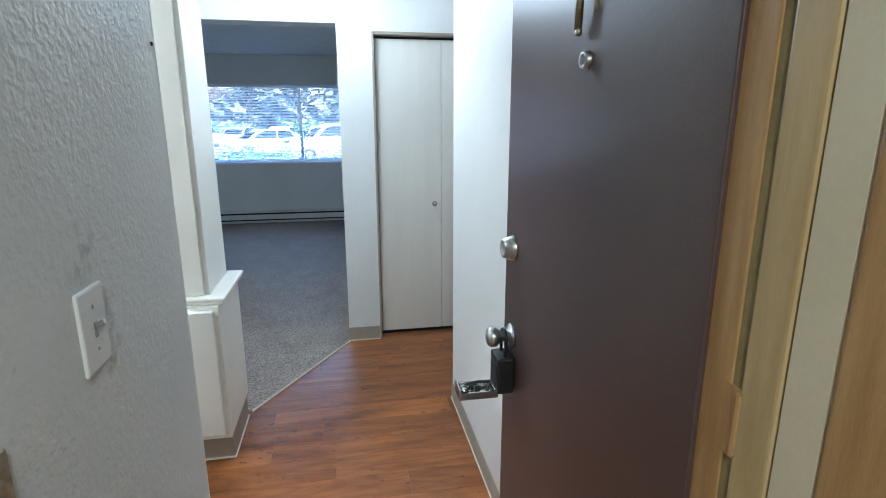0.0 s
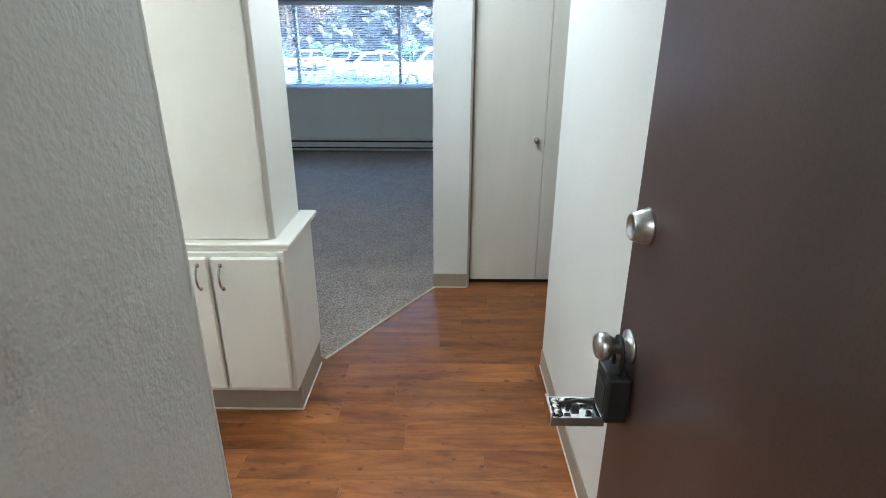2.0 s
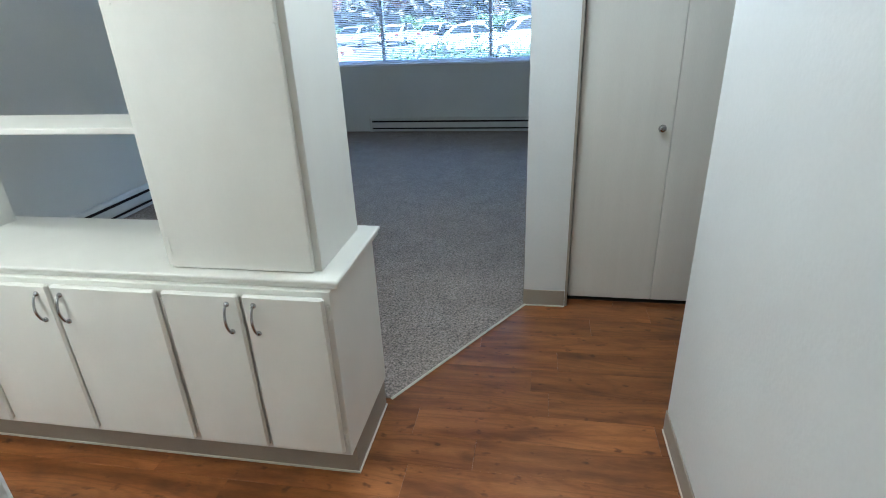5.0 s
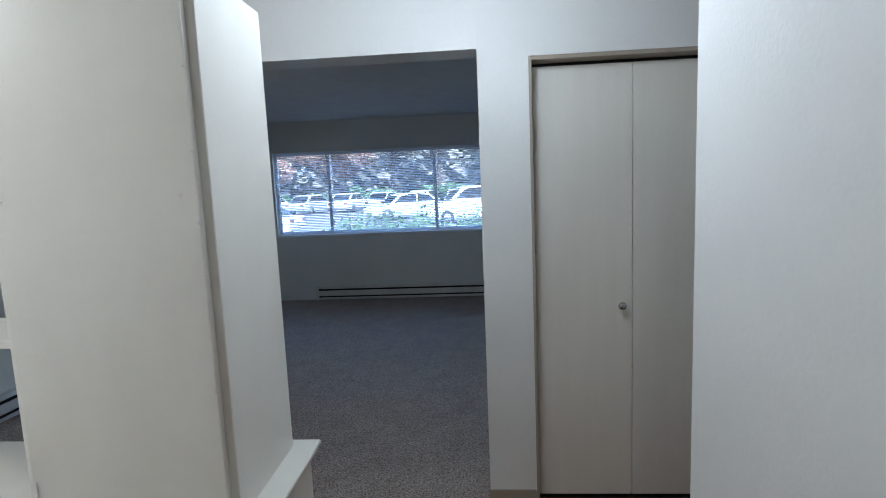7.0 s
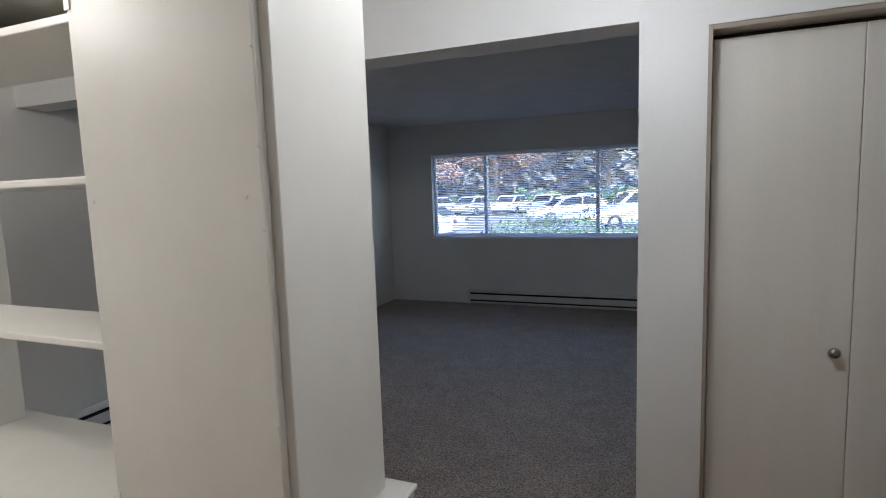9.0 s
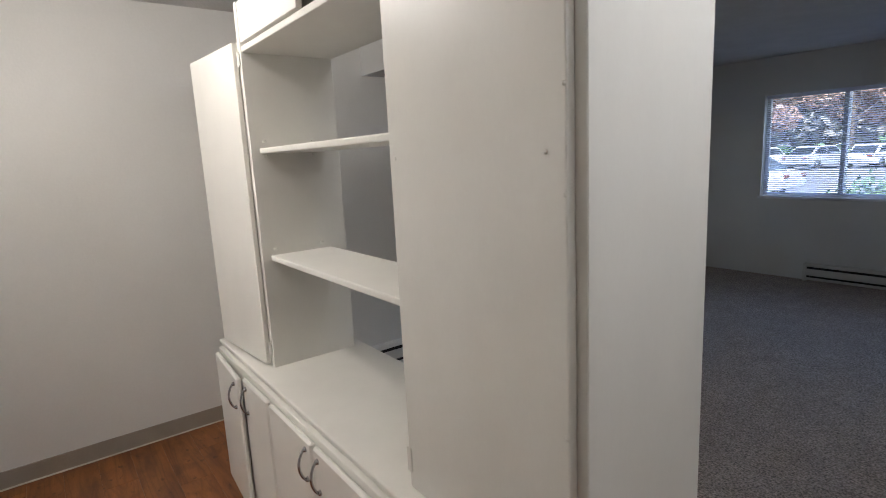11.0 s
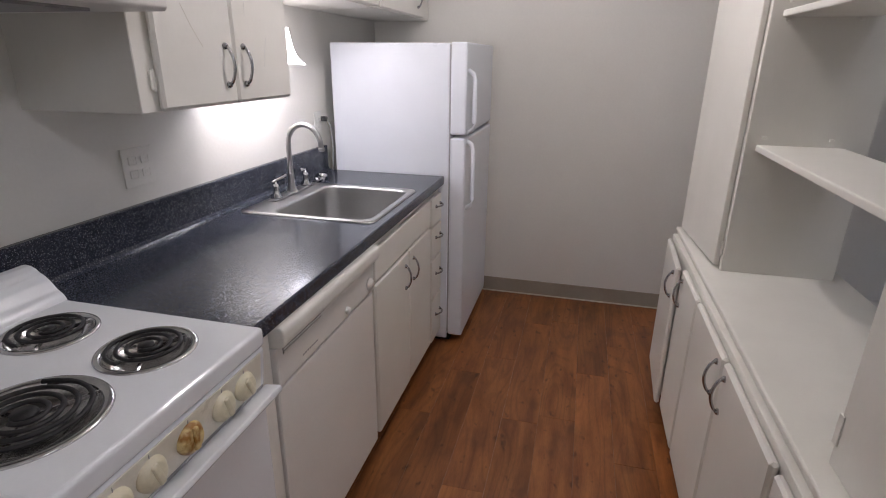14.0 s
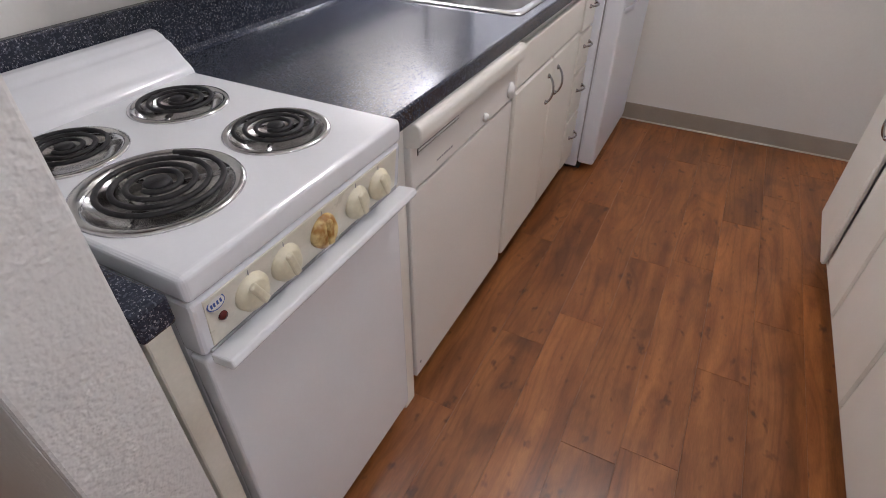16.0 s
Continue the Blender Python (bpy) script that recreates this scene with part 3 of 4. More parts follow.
single("filler_panel", box(-0.272, -0.236, 0.83, 1.434, 0.0, 0.866, 0.002), CREAM, "cream painted filler board beside the stove", "panel")
single("filler_panel", box(-0.856, -0.806, 0.83, 1.412, 0.0, 0.868, 0.002), CAB, "cream painted filler board beside the dishwasher", "panel")


def rounded(x0, x1, y0, y1, r, z, n=6):
    out = []
    for cx, cy, a0 in ((x1 - r, y1 - r, 0), (x0 + r, y1 - r, 90), (x0 + r, y0 + r, 180), (x1 - r, y0 + r, 270)):
        for k in range(n + 1):
            a = radians(a0 + 90 * k / n)
            out.append((cx + r * math.cos(a), cy + r * math.sin(a), z))
    return out


def loops(rows, cap=True):
    bm = bmesh.new()
    rings = [[bm.verts.new(p) for p in row] for row in rows]
    n = len(rings[0])
    for a, b in zip(rings, rings[1:]):
        for k in range(n):
            bm.faces.new((a[k], a[(k + 1) % n], b[(k + 1) % n], b[k]))
    if cap:
        bm.faces.new(rings[-1])
    bmesh.ops.recalc_face_normals(bm, faces=bm.faces[:])
    return bm


sink = thing("sink", (-1.806, 1.13, 0.90), "single-bowl stainless steel drop-in sink", "sink")
part("bowl", loops([rounded(-2.068, -1.545, 0.868, 1.394, 0.03, 0.9108), rounded(-2.066, -1.547, 0.870, 1.392, 0.03, 0.9155), rounded(-2.056, -1.557, 0.880, 1.382, 0.03, 0.9165), rounded(-2.046, -1.567, 0.982, 1.374, 0.05, 0.9158), rounded(-2.042, -1.571, 0.986, 1.370, 0.05, 0.9150), rounded(-2.039, -1.574, 0.989, 1.367, 0.05, 0.9125), rounded(-2.037, -1.576, 0.991, 1.365, 0.05, 0.905), rounded(-2.028, -1.585, 0.994, 1.356, 0.055, 0.85), rounded(-2.022, -1.591, 1.0, 1.352, 0.055, 0.785), rounded(-2.014, -1.599, 1.006, 1.346, 0.05, 0.762), rounded(-2.0, -1.613, 1.02, 1.332, 0.045, 0.75), rounded(-1.98, -1.63, 1.04, 1.31, 0.04, 0.744)]), STEEL, sink, smooth=True)
part("drain", moved(lathe([(0.045, 0.004), (0.042, 0.006), (0.03, 0.003), (0, 0.002)], 20), pose(-1.806, 1.17, 0.742)), CHROME, sink, "round chrome drain", True)
faucet = thing("faucet", (-1.86, 0.915, 0.917), "brushed nickel gooseneck faucet with two lever handles and sprayer", "faucet")
part("deck_plate", box(-2.02, -1.70, 0.893, 0.935, 0.9165, 0.922, 0.003, 2), STEEL, faucet)
part("stem", moved(lathe([(0, 0), (0.022, 0), (0.021, 0.008), (0.0145, 0.024), (0.0125, 0.075), (0.0115, 0.08), (0, 0.08)], 18), pose(-1.86, 0.914, 0.922)), STEEL, faucet, smooth=True)
arc = [(-1.86, 0.914, 0.99), (-1.86, 0.914, 1.05), (-1.86, 0.914, 1.105)]
for k in range(13):
    a = math.pi * k / 12 * 0.93
    arc.append((-1.86, 0.914 + 0.072 - 0.072 * math.cos(a), 1.115 + 0.082 * math.sin(a)))
arc.append((-1.86, arc[-1][1] + 0.004, arc[-1][2] - 0.03))
part("spout", tube(arc, 0.0108, 12), STEEL, faucet, smooth=True)
part("aerator", moved(lathe([(0, 0), (0.012, 0), (0.0125, 0.012), (0.011, 0.016), (0, 0.016)], 14), pose(arc[-1][0], arc[-1][1], arc[-1][2] - 0.008)), STEEL, faucet, smooth=True)
for x, turn in ((-1.742, 165), (-1.982, 15)):
    h = moved(lathe([(0, 0), (0.024, 0), (0.023, 0.006), (0.014, 0.018), (0.0115, 0.034), (0.0135, 0.046), (0.011, 0.054), (0.006, 0.058), (0.006, 0.066), (0, 0.066)], 18), pose(x, 0.912, 0.922))
    hp = part("valve", h, POLISH, faucet, smooth=True)
    lv = moved(tube([(-0.016, 0, -0.001), (0.0, 0, 0.002), (0.03, 0, 0.006), (0.062, 0, 0.013)], 0.0042, 8, taper=0.0062), pose(x, 0.912, 0.989, 0, 0, turn))
    part("lever", lv, POLISH, hp, "slim lever", True)
part("sprayer", join(moved(lathe([(0, 0), (0.02, 0), (0.018, 0.012), (0.012, 0.02), (0, 0.02)], 14), pose(-2.085, 0.915, 0.9165)), tube([(-2.085, 0.915, 0.937), (-2.08, 0.93, 0.946), (-2.07, 0.965, 0.942)], 0.011, 10, taper=0.015)), POLISH, faucet, "side sprayer", True)

sinkcab = thing("base_cabinet", (-1.83, 1.12, 0), "cream painted sink base cabinet with two doors", "cabinet")
part("body", box(-2.205, -1.472, 0.82, 1.380, 0.085, 0.730, 0.002), CAB, sinkcab)
part("face_frame", box(-2.205, -1.472, 1.382, 1.402, 0.085, 0.868, 0.002), CAB, sinkcab)
# Toe board in near-black: the recess shade is put into its colour.
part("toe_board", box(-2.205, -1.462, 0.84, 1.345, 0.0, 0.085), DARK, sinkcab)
part("false_front", box(-2.190, -1.490, 1.402, 1.421, 0.718, 0.838, 0.006, 2), CAB, sinkcab)
for x0, x1, hx in ((-1.862, -1.490, -1.814), (-2.190, -1.868, -1.918)):
    d = face_door(sinkcab, x0, x1, 1.421, 0.092, 0.708, out=1)
    pull(d, hx, 1.421, 0.610, out=1)
    hinge(d, x1 + 0.004 if hx < -1.80 and x1 > -1.7 else x0 - 0.004, 1.404, 0.13)
drawers = thing("drawer_cabinet", (-2.28, 1.12, 0), "narrow cream painted cabinet with four drawers", "cabinet")
part("body", box(-2.392, -2.207, 0.82, 1.402, 0.085, 0.868, 0.002), CAB, drawers)
# Recess shade painted on this toe board as well.
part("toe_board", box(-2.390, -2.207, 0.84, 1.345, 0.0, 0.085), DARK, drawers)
for z0, z1 in ((0.70, 0.832), (0.535, 0.688), (0.325, 0.523), (0.085, 0.313)):
    d = part("drawer", box(-2.386, -2.215, 1.402, 1.421, z0, z1, 0.004, 2), CAB, drawers)
    pull(d, -2.318, 1.421, (z0 + z1) / 2 + 0.02, False, 0.075, 1)

# ---- dishwasher ----
dw = thing("dishwasher", (-1.15, 1.12, 0), "off-white built-in dishwasher with a control strip", "dishwasher")
part("tub", box(-1.462, -0.860, 0.84, 1.395, 0.09, 0.866), DW, dw)
# Dishwasher toe board, blackened for the shade of its recess.
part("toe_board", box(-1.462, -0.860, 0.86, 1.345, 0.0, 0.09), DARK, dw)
part("door", box(-1.466, -0.862, 1.395, 1.419, 0.085, 0.696, 0.005, 2), DW, dw)
panel = part("control_panel", prism([(1.395, 0.702), (1.418, 0.702), (1.424, 0.710), (1.424, 0.811), (1.395, 0.811)], -1.466, -0.862, 0.003), DW, dw)
lip = [(1.395, 0.812), (1.425, 0.812), (1.438, 0.815), (1.446, 0.822), (1.449, 0.834), (1.449, 0.856), (1.445, 0.864), (1.438, 0.868), (1.395, 0.868)]
part("handle_lip", prism(lip, -1.466, -0.862, 0.004), LIP, dw, "rounded cream grip along the top")
# No hole here: a dark plate paints the shade inside the vent.
part("vent_shade", box(-1.085, -0.888, 1.4235, 1.4252, 0.785, 0.809, 0.0005), DARK, panel, "dark plate standing in for the shaded vent opening")
for k in range(3):
    part("louvre", box(-1.083, -0.890, 1.4245, 1.4275, 0.787 + 0.0075 * k, 0.7915 + 0.0075 * k, 0.0008), DW, panel)
part("latch_strip", box(-1.45, -1.10, 1.4235, 1.4262, 0.797, 0.809, 0.001), LIP, panel, "long cream latch strip")
part("dial", moved(lathe([(0, 0), (0.023, 0), (0.022, 0.005), (0.017, 0.006), (0.015, 0.012), (0, 0.013)], 20), pose(-1.425, 1.424, 0.742, -90, 0, 0)), PLATE, panel, "round timer dial", True)
part("button", moved(lathe([(0, 0), (0.012, 0), (0.011, 0.009), (0, 0.010)], 14), pose(-1.246, 1.424, 0.730, -90, 0, 0)), PLATE, panel, "round button", True)
part("lettering", join(*[box(-1.056 + k * 0.012, -1.048 + k * 0.012, 1.4236, 1.4246, 0.730, 0.735) for k in range(7)]), GREY, panel)
part("screw_head", moved(lathe([(0, 0), (0.005, 0), (0, 0.002)], 10), pose(-0.885, 1.419, 0.13, -90, 0, 0)), GREY, dw)

# ---- electric range ----
stove = thing("stove", (-0.538, 1.12, 0), "narrow white enamel electric range with four coil burners", "stove")
SX0, SX1 = -0.782, -0.289
part("body", box(SX0 + 0.004, SX1 - 0.004, 0.83, 1.405, 0.055, 0.873, 0.004), ENAMEL, stove)
BURNERS = ((-0.418, 1.270, 0.120), (-0.641, 1.292, 0.091), (-0.643, 1.055, 0.090), (-0.425, 1.052, 0.092))
top = part("cooktop", box(SX0, SX1, 0.83, 1.454, 0.874, 0.917, 0.009, 4), ENAMEL, stove)
cutters = []
for bx, by, br in BURNERS:
    c = link_mesh("cutter", moved(lathe([(0, -0.035), (br * 0.93, -0.035), (br * 0.93, 0.03), (0, 0.03)], 40), pose(bx, by, 0.917)), ENAMEL)
    cut = top.modifiers.new("hole", "BOOLEAN")
    cut.operation, cut.object, cut.solver = "DIFFERENCE", c, "EXACT"
    cutters.append(c)
bpy.context.view_layer.update()
holed = bpy.data.meshes.new_from_object(top.evaluated_get(bpy.context.evaluated_depsgraph_get()))
top.modifiers.clear()
top.data = holed
for c in cutters:
    bpy.data.objects.remove(c)
guard = [(0.828, 0.90), (0.828, 0.980), (0.835, 0.989), (0.848, 0.993), (0.864, 0.992), (0.880, 0.985), (0.888, 0.977), (0.896, 0.974), (0.910, 0.962), (0.922, 0.948), (0.929, 0.940), (0.938, 0.934), (0.946, 0.925), (0.951, 0.912), (0.951, 0.90)]
part("backguard", prism(guard, SX0 + 0.002, SX1 - 0.002, 0.003), ENAMEL, stove, "low moulded enamel splash guard")
part("control_panel", prism([(1.40, 0.772), (1.438, 0.772), (1.443, 0.780), (1.451, 0.860), (1.449, 0.872), (1.40, 0.873)], SX0 + 0.002, SX1 - 0.002, 0.006), ENAMEL, stove)
inset = prism([(1.4415, 0.784), (1.4447, 0.784), (1.4538, 0.866), (1.4505, 0.866)], SX0 + 0.02, SX1 - 0.018, 0.0008)
part("control_inset", inset, CREAM, stove, "yellowed cream control strip")
for k, x in enumerate((-0.382, -0.452, -0.540, -0.632, -0.700)):
    km = STAINED if k == 2 else ALMOND
    body = lathe([(0, 0), (0.0295, 0), (0.029, 0.008), (0.0245, 0.012), (0.0215, 0.0165), (0.018, 0.018), (0, 0.018)], 24)
    wedge = box(-0.0068, 0.0068, -0.0205, 0.0205, 0.011, 0.0225, 0.004, 3)
    kn = part("knob", moved(body, pose(x, 1.4475, 0.825, -84, 0, 0)), km, stove, "heat-browned almond knob" if k == 2 else "almond plastic knob", True)
    part("grip", moved(wedge, pose(x, 1.4475, 0.825, -84, 0, 0) @ pose(0, 0, 0, 0, 0, (25, 12, -8, 10, 20)[k])), km, kn)
    part("index_mark", box(x - 0.0006, x + 0.0006, 1.4525, 1.4536, 0.854, 0.862), GREY, stove)
part("inset_trim", prism([(1.4408, 0.7765), (1.4440, 0.7765), (1.4446, 0.7825), (1.4412, 0.7825)], SX0 + 0.012, SX1 - 0.012), STEEL, stove, "thin metal trim line")
part("badge", join(moved(lathe([(0, 0), (0.0145, 0), (0.0145, 0.0012), (0, 0.0014)], 22), pose(-0.324, 1.4522, 0.852, -84, 0, 0) @ Matrix.Diagonal((1, 0.68, 1, 1)))), BLUE, stove, "small oval blue maker badge")
part("badge_field", moved(lathe([(0, 0), (0.0128, 0), (0.0128, 0.0018), (0, 0.002)], 22), pose(-0.324, 1.4522, 0.852, -84, 0, 0) @ Matrix.Diagonal((1, 0.62, 1, 1))), PLATE, stove)
part("badge_lettering", join(*[moved(box(-0.0014, 0.0014, -0.0028, 0.0028, 0.002, 0.0026), pose(-0.324, 1.4522, 0.852, -84, 0, 0) @ pose(dx, 0, 0)) for dx in (-0.007, -0.0015, 0.004, 0.0085)]), BLUE, stove)
part("indicator", moved(lathe([(0, 0), (0.0075, 0), (0.006, 0.004), (0, 0.006)], 14), pose(-0.330, 1.4488, 0.824, -84, 0, 0)), RED, stove, "dark red indicator lens", True)
part("chip", box(-0.575, -0.570, 1.4515, 1.4535, 0.899, 0.902), DARK, stove, "chipped enamel spot")
odoor = part("oven_door", box(SX0 + 0.002, SX1 - 0.002, 1.405, 1.440, 0.085, 0.764, 0.006, 3), ENAMEL, stove)
part("handle", prism([(1.438, 0.752), (1.476, 0.758), (1.481, 0.766), (1.477, 0.777), (1.438, 0.772)], SX0 - 0.006, SX1 - 0.012, 0.003), ENAMEL, odoor, "full-width white handle lip")
for x in (SX0 + 0.03, SX1 - 0.03):
    for y in (0.87, 1.38):
        part("foot", moved(lathe([(0, 0), (0.014, 0), (0.014, 0.012), (0.008, 0.02), (0.008, 0.06), (0, 0.06)], 12), pose(x, y, 0)), CHROME, stove)


def burner(x, y, r):
    """A coil element over its chrome drip pan."""
    pan = moved(lathe([(r * 0.82, -0.004), (r * 0.85, 0.0015), (r * 0.90, 0.0042), (r * 0.955, 0.0042), (r * 0.985, 0.0028), (r, 0.0003), (r * 0.99, 0.0)], 48), pose(x, y, 0.9172))
    p = part("drip_pan", pan, CHROME, stove, "chrome drip pan", True)
    part("pan_bowl", moved(lathe([(0, -0.031), (r * 0.40, -0.0295), (r * 0.60, -0.025), (r * 0.74, -0.015), (r * 0.82, -0.004)], 40), pose(x, y, 0.9172)), BOWLCHROME, p, "darker chrome bowl", True)
    turns = 3.6 if r > 0.1 else 3.0
    n = int(turns * 26)
    pts = []
    for k in range(n + 1):
        a = 2 * math.pi * turns * k / n
        rad = r * (0.20 + 0.585 * k / n)
        pts.append((x + rad * math.cos(a), y + rad * math.sin(a), 0.926))
    part("coil", tube(pts, 0.0045 if r > 0.1 else 0.0041, 7, 0.8), COIL, p, "black spiral heating coil", True)
    part("coil_cap", moved(lathe([(0, 0.004), (r * 0.15, 0.003), (r * 0.17, -0.002), (0, -0.003)], 20), pose(x, y, 0.927)), COIL, p, smooth=True)
    arms = [moved(box(0.01, r * 0.85, -0.0015, 0.0015, -0.012, -0.004), pose(x, y, 0.9255, 0, 0, a)) for a in (30, 150, 270)]
    part("coil_support", join(*arms), CHROME, p)


for bx, by, br in BURNERS:
    burner(bx, by, br)

# ---- fridge ----
fridge = thing("fridge", (-2.72, 1.17, 0), "white top-freezer refrigerator with textured doors", "refrigerator")
FX0, FX1 = -3.09, -2.40
part("body", box(FX0, FX1, 0.86, 1.450, 0.02, 1.517, 0.006, 2), FRIDGE, fridge)
part("freezer_door", box(FX0, FX1 + 0.002, 1.456, 1.532, 1.108, 1.521, 0.010, 3), FRIDGE, fridge)
part("lower_door", box(FX0, FX1 + 0.002, 1.456, 1.532, 0.045, 1.094, 0.010, 3), FRIDGE, fridge)
part("gasket", box(FX0 + 0.01, FX1 - 0.006, 1.449, 1.457, 0.06, 1.51), GASKET, fridge, "grey rubber gasket")
part("kick_grille", box(FX0 + 0.02, FX1 - 0.01, 1.40, 1.465, 0.008, 0.042, 0.003), DARK, fridge)
for z0, z1 in ((1.115, 1.40), (0.745, 1.078)):
    x = FX1 - 0.035
    pts = [(x, 1.530, z1), (x, 1.556, z1 - 0.015), (x, 1.564, z1 - 0.04), (x, 1.564, z0 + 0.05), (x, 1.560, z0 + 0.02), (x, 1.530, z0)]
    part("handle", tube(pts, 0.011, 10), FRIDGE, fridge, "white moulded handle", True)
part("foot", box(FX1 - 0.05, FX1 - 0.02, 0.9, 0.93, 0, 0.021), DARK, fridge)
part("foot", box(FX0 + 0.02, FX0 + 0.05, 0.9, 0.93, 0, 0.021), DARK, fridge)
part("foot", box(FX0 + 0.02, FX0 + 0.05, 1.38, 1.41, 0, 0.021), DARK, fridge)
part("foot", box(FX1 - 0.05, FX1 - 0.02, 1.38, 1.41, 0, 0.021), DARK, fridge)

# ---- upper cabinets, soffit, hood ----
UF = 1.135
setting("wall_soffit", PAINT, box(WX, -0.225, BACK, 1.160, 2.092, CZ, 0.003), label="painted soffit above the upper cabinets", category="wall")


def upper(x0, x1, z0, doors, handles, label):
    u = thing("upper_cabinet", ((x0 + x1) / 2, 0.97, z0), label, "cabinet", "upper cabinets over the counter")
    part("body", box(x0, x1, BACK, UF, z0, 2.092, 0.002), CAB, u)
    for (a, b), hx in zip(doors, handles):
        d = face_door(u, a, b, UF + 0.019, z0 + 0.004, 2.075, out=1)
        pull(d, hx, UF + 0.019, z0 + 0.098, out=1)
        far = a - 0.005 if abs(hx - b) < abs(hx - a) else b + 0.005
        hinge(d, far, UF + 0.003, z0 + 0.07)
        hinge(d, far, UF + 0.003, 2.0)
    return u


u1 = upper(-1.505, -0.897, 1.327, ((-1.222, -0.946), (-1.5, -1.226)), (-1.185, -1.262), "cream painted upper cabinet with two scratched doors")
upper(-2.318, -1.507, 1.655, ((-1.885, -1.545), (-2.305, -1.890)), (-1.85, -1.925), "cream painted upper cabinet above the sink")
upper(WX + 0.002, -2.320, 1.655, ((-2.99, -2.335),), (-2.88,), "cream painted upper cabinet above the fridge")
upper(-0.895, -0.227, 1.665, ((-0.56, -0.245), (-0.88, -0.565)), (-0.53, -0.60), "cream painted short cabinet above the range hood")
for k, (x0, z0, x1, z1) in enumerate(((-1.04, 1.56, -1.10, 1.47), (-1.30, 1.64, -1.285, 1.55), (-1.38, 1.50, -1.36, 1.42), (-1.33, 1.95, -1.31, 1.88), (-1.07, 1.80, -1.12, 1.70))):
    part("scratch", tube([(x0, UF + 0.0191, z0), ((x0 + x1) / 2 + 0.004, UF + 0.0191, (z0 + z1) / 2), (x1, UF + 0.0191, z1)], 0.0006, 5), PLATE if k else CAULK, u1)
hood = thing("range_hood", (-0.56, 1.0, 1.53), "white enamel range hood under the cabinet", "range hood")
part("canopy", prism([(BACK, 1.53), (1.238, 1.53), (1.245, 1.537), (1.245, 1.556), (1.226, 1.563), (1.196, 1.570), (1.178, 1.583), (1.170, 1.60), (1.168, 1.662), (BACK, 1.662)], -0.893, -0.229, 0.003), DW, hood)
for x0, x1, z0, z1 in ((-0.86, -0.26, 1.648, 1.654), (-0.86, -0.26, 1.602, 1.608), (-0.86, -0.854, 1.608, 1.648), (-0.266, -0.26, 1.608, 1.648)):
    part("panel_rim", box(x0, x1, 1.166, 1.174, z0, z1, 0.001), DW, hood)
part("filter", box(-0.80, -0.32, 0.9, 1.15, 1.524, 1.531), GREY, hood, "grey mesh filter")

sconce = thing("wall_lamp", (-1.86, 0.80, 1.5), "lit wall lamp with two white bell-glass shades above the sink", "lamp")
part("back_plate", box(-1.92, -1.54, BACK, BACK + 0.018, 1.575, 1.635, 0.006, 2), PLATE, sconce)
for x in (-1.86, -1.60):
    part("arm", tube([(x, 0.815, 1.60), (x, 0.88, 1.61), (x, 0.925, 1.60), (x, 0.925, 1.55)], 0.009, 8), PLATE, sconce, smooth=True)
    part("shade", moved(lathe([(0.028, 0.13), (0.032, 0.10), (0.040, 0.06), (0.052, 0.03), (0.074, 0.006), (0.082, 0.0), (0.079, 0.0), (0.050, 0.027), (0.037, 0.06), (0.028, 0.10), (0.0, 0.128)], 28), pose(x, 0.925, 1.422)), SHADE, sconce, "glowing bell-shaped glass shade", True)

for x, y, z, name in ((-1.66, 1.95, CZ, "kitchen"), (0.15, 2.98, CZ, "hall")):
    cl = thing("ceiling_light", (x, y, z), "round flush white ceiling light of the " + name, "lamp", "ceiling lights")
    part("base", moved(lathe([(0, 0), (0.14, 0), (0.14, -0.025), (0.12, -0.03), (0, -0.03)], 28), pose(x, y, z)), PLATE, cl, smooth=True)
    part("globe", moved(lathe([(0.125, -0.03), (0.12, -0.055), (0.08, -0.075), (0, -0.082)], 28), pose(x, y, z)), DOME, cl, "frosted glass globe", True)


def outlet(x, z, label, material, wide=0.07):
    o = thing("wall_outlet", (x, BACK, z), label, "outlet")
    part("plate", box(x - wide / 2, x + wide / 2, BACK, BACK + 0.006, z - 0.057, z + 0.057, 0.003, 2), material, o)
    for dx in ((0,) if wide < 0.1 else (-0.023, 0.023)):
        for dz in (-0.02, 0.02):
            s = part("socket", box(x + dx - 0.014, x + dx + 0.014, BACK + 0.005, BACK + 0.008, z + dz - 0.012, z + dz + 0.012, 0.003, 2), material, o)
            part("slot", join(box(x + dx - 0.006, x + dx - 0.004, BACK + 0.0075, BACK + 0.0086, z + dz - 0.003, z + dz + 0.005), box(x + dx + 0.004, x + dx + 0.006, BACK + 0.0075, BACK + 0.0086, z + dz - 0.003, z + dz + 0.005)), GREY if material is PLATE else material, s)
    return o


outlet(-1.20, 1.14, "painted-over double outlet plate above the worktop", WARM, 0.115)
outlet(-2.342, 1.145, "white outlet plate with a plug beside the fridge", PLATE, 0.07)
plug = thing("power_cord", (-2.345, 0.83, 1.15), "dark plug and cord running down beside the fridge", "cord")
part("plug", box(-2.382, -2.360, 0.808, 0.838, 1.152, 1.176, 0.004, 2), BLACK, plug)
part("cord", tube([(-2.375, 0.84, 1.155), (-2.386, 0.85, 1.12), (-2.389, 0.853, 1.03), (-2.388, 0.85, 0.96), (-2.390, 0.847, 0.914)], 0.0045, 8), GREY, plug, smooth=True)

# ---- hall fittings ----
sw = thing("light_switch", (-0.10, 1.015, 1.23), "white light switch plate with a metal toggle", "switch")
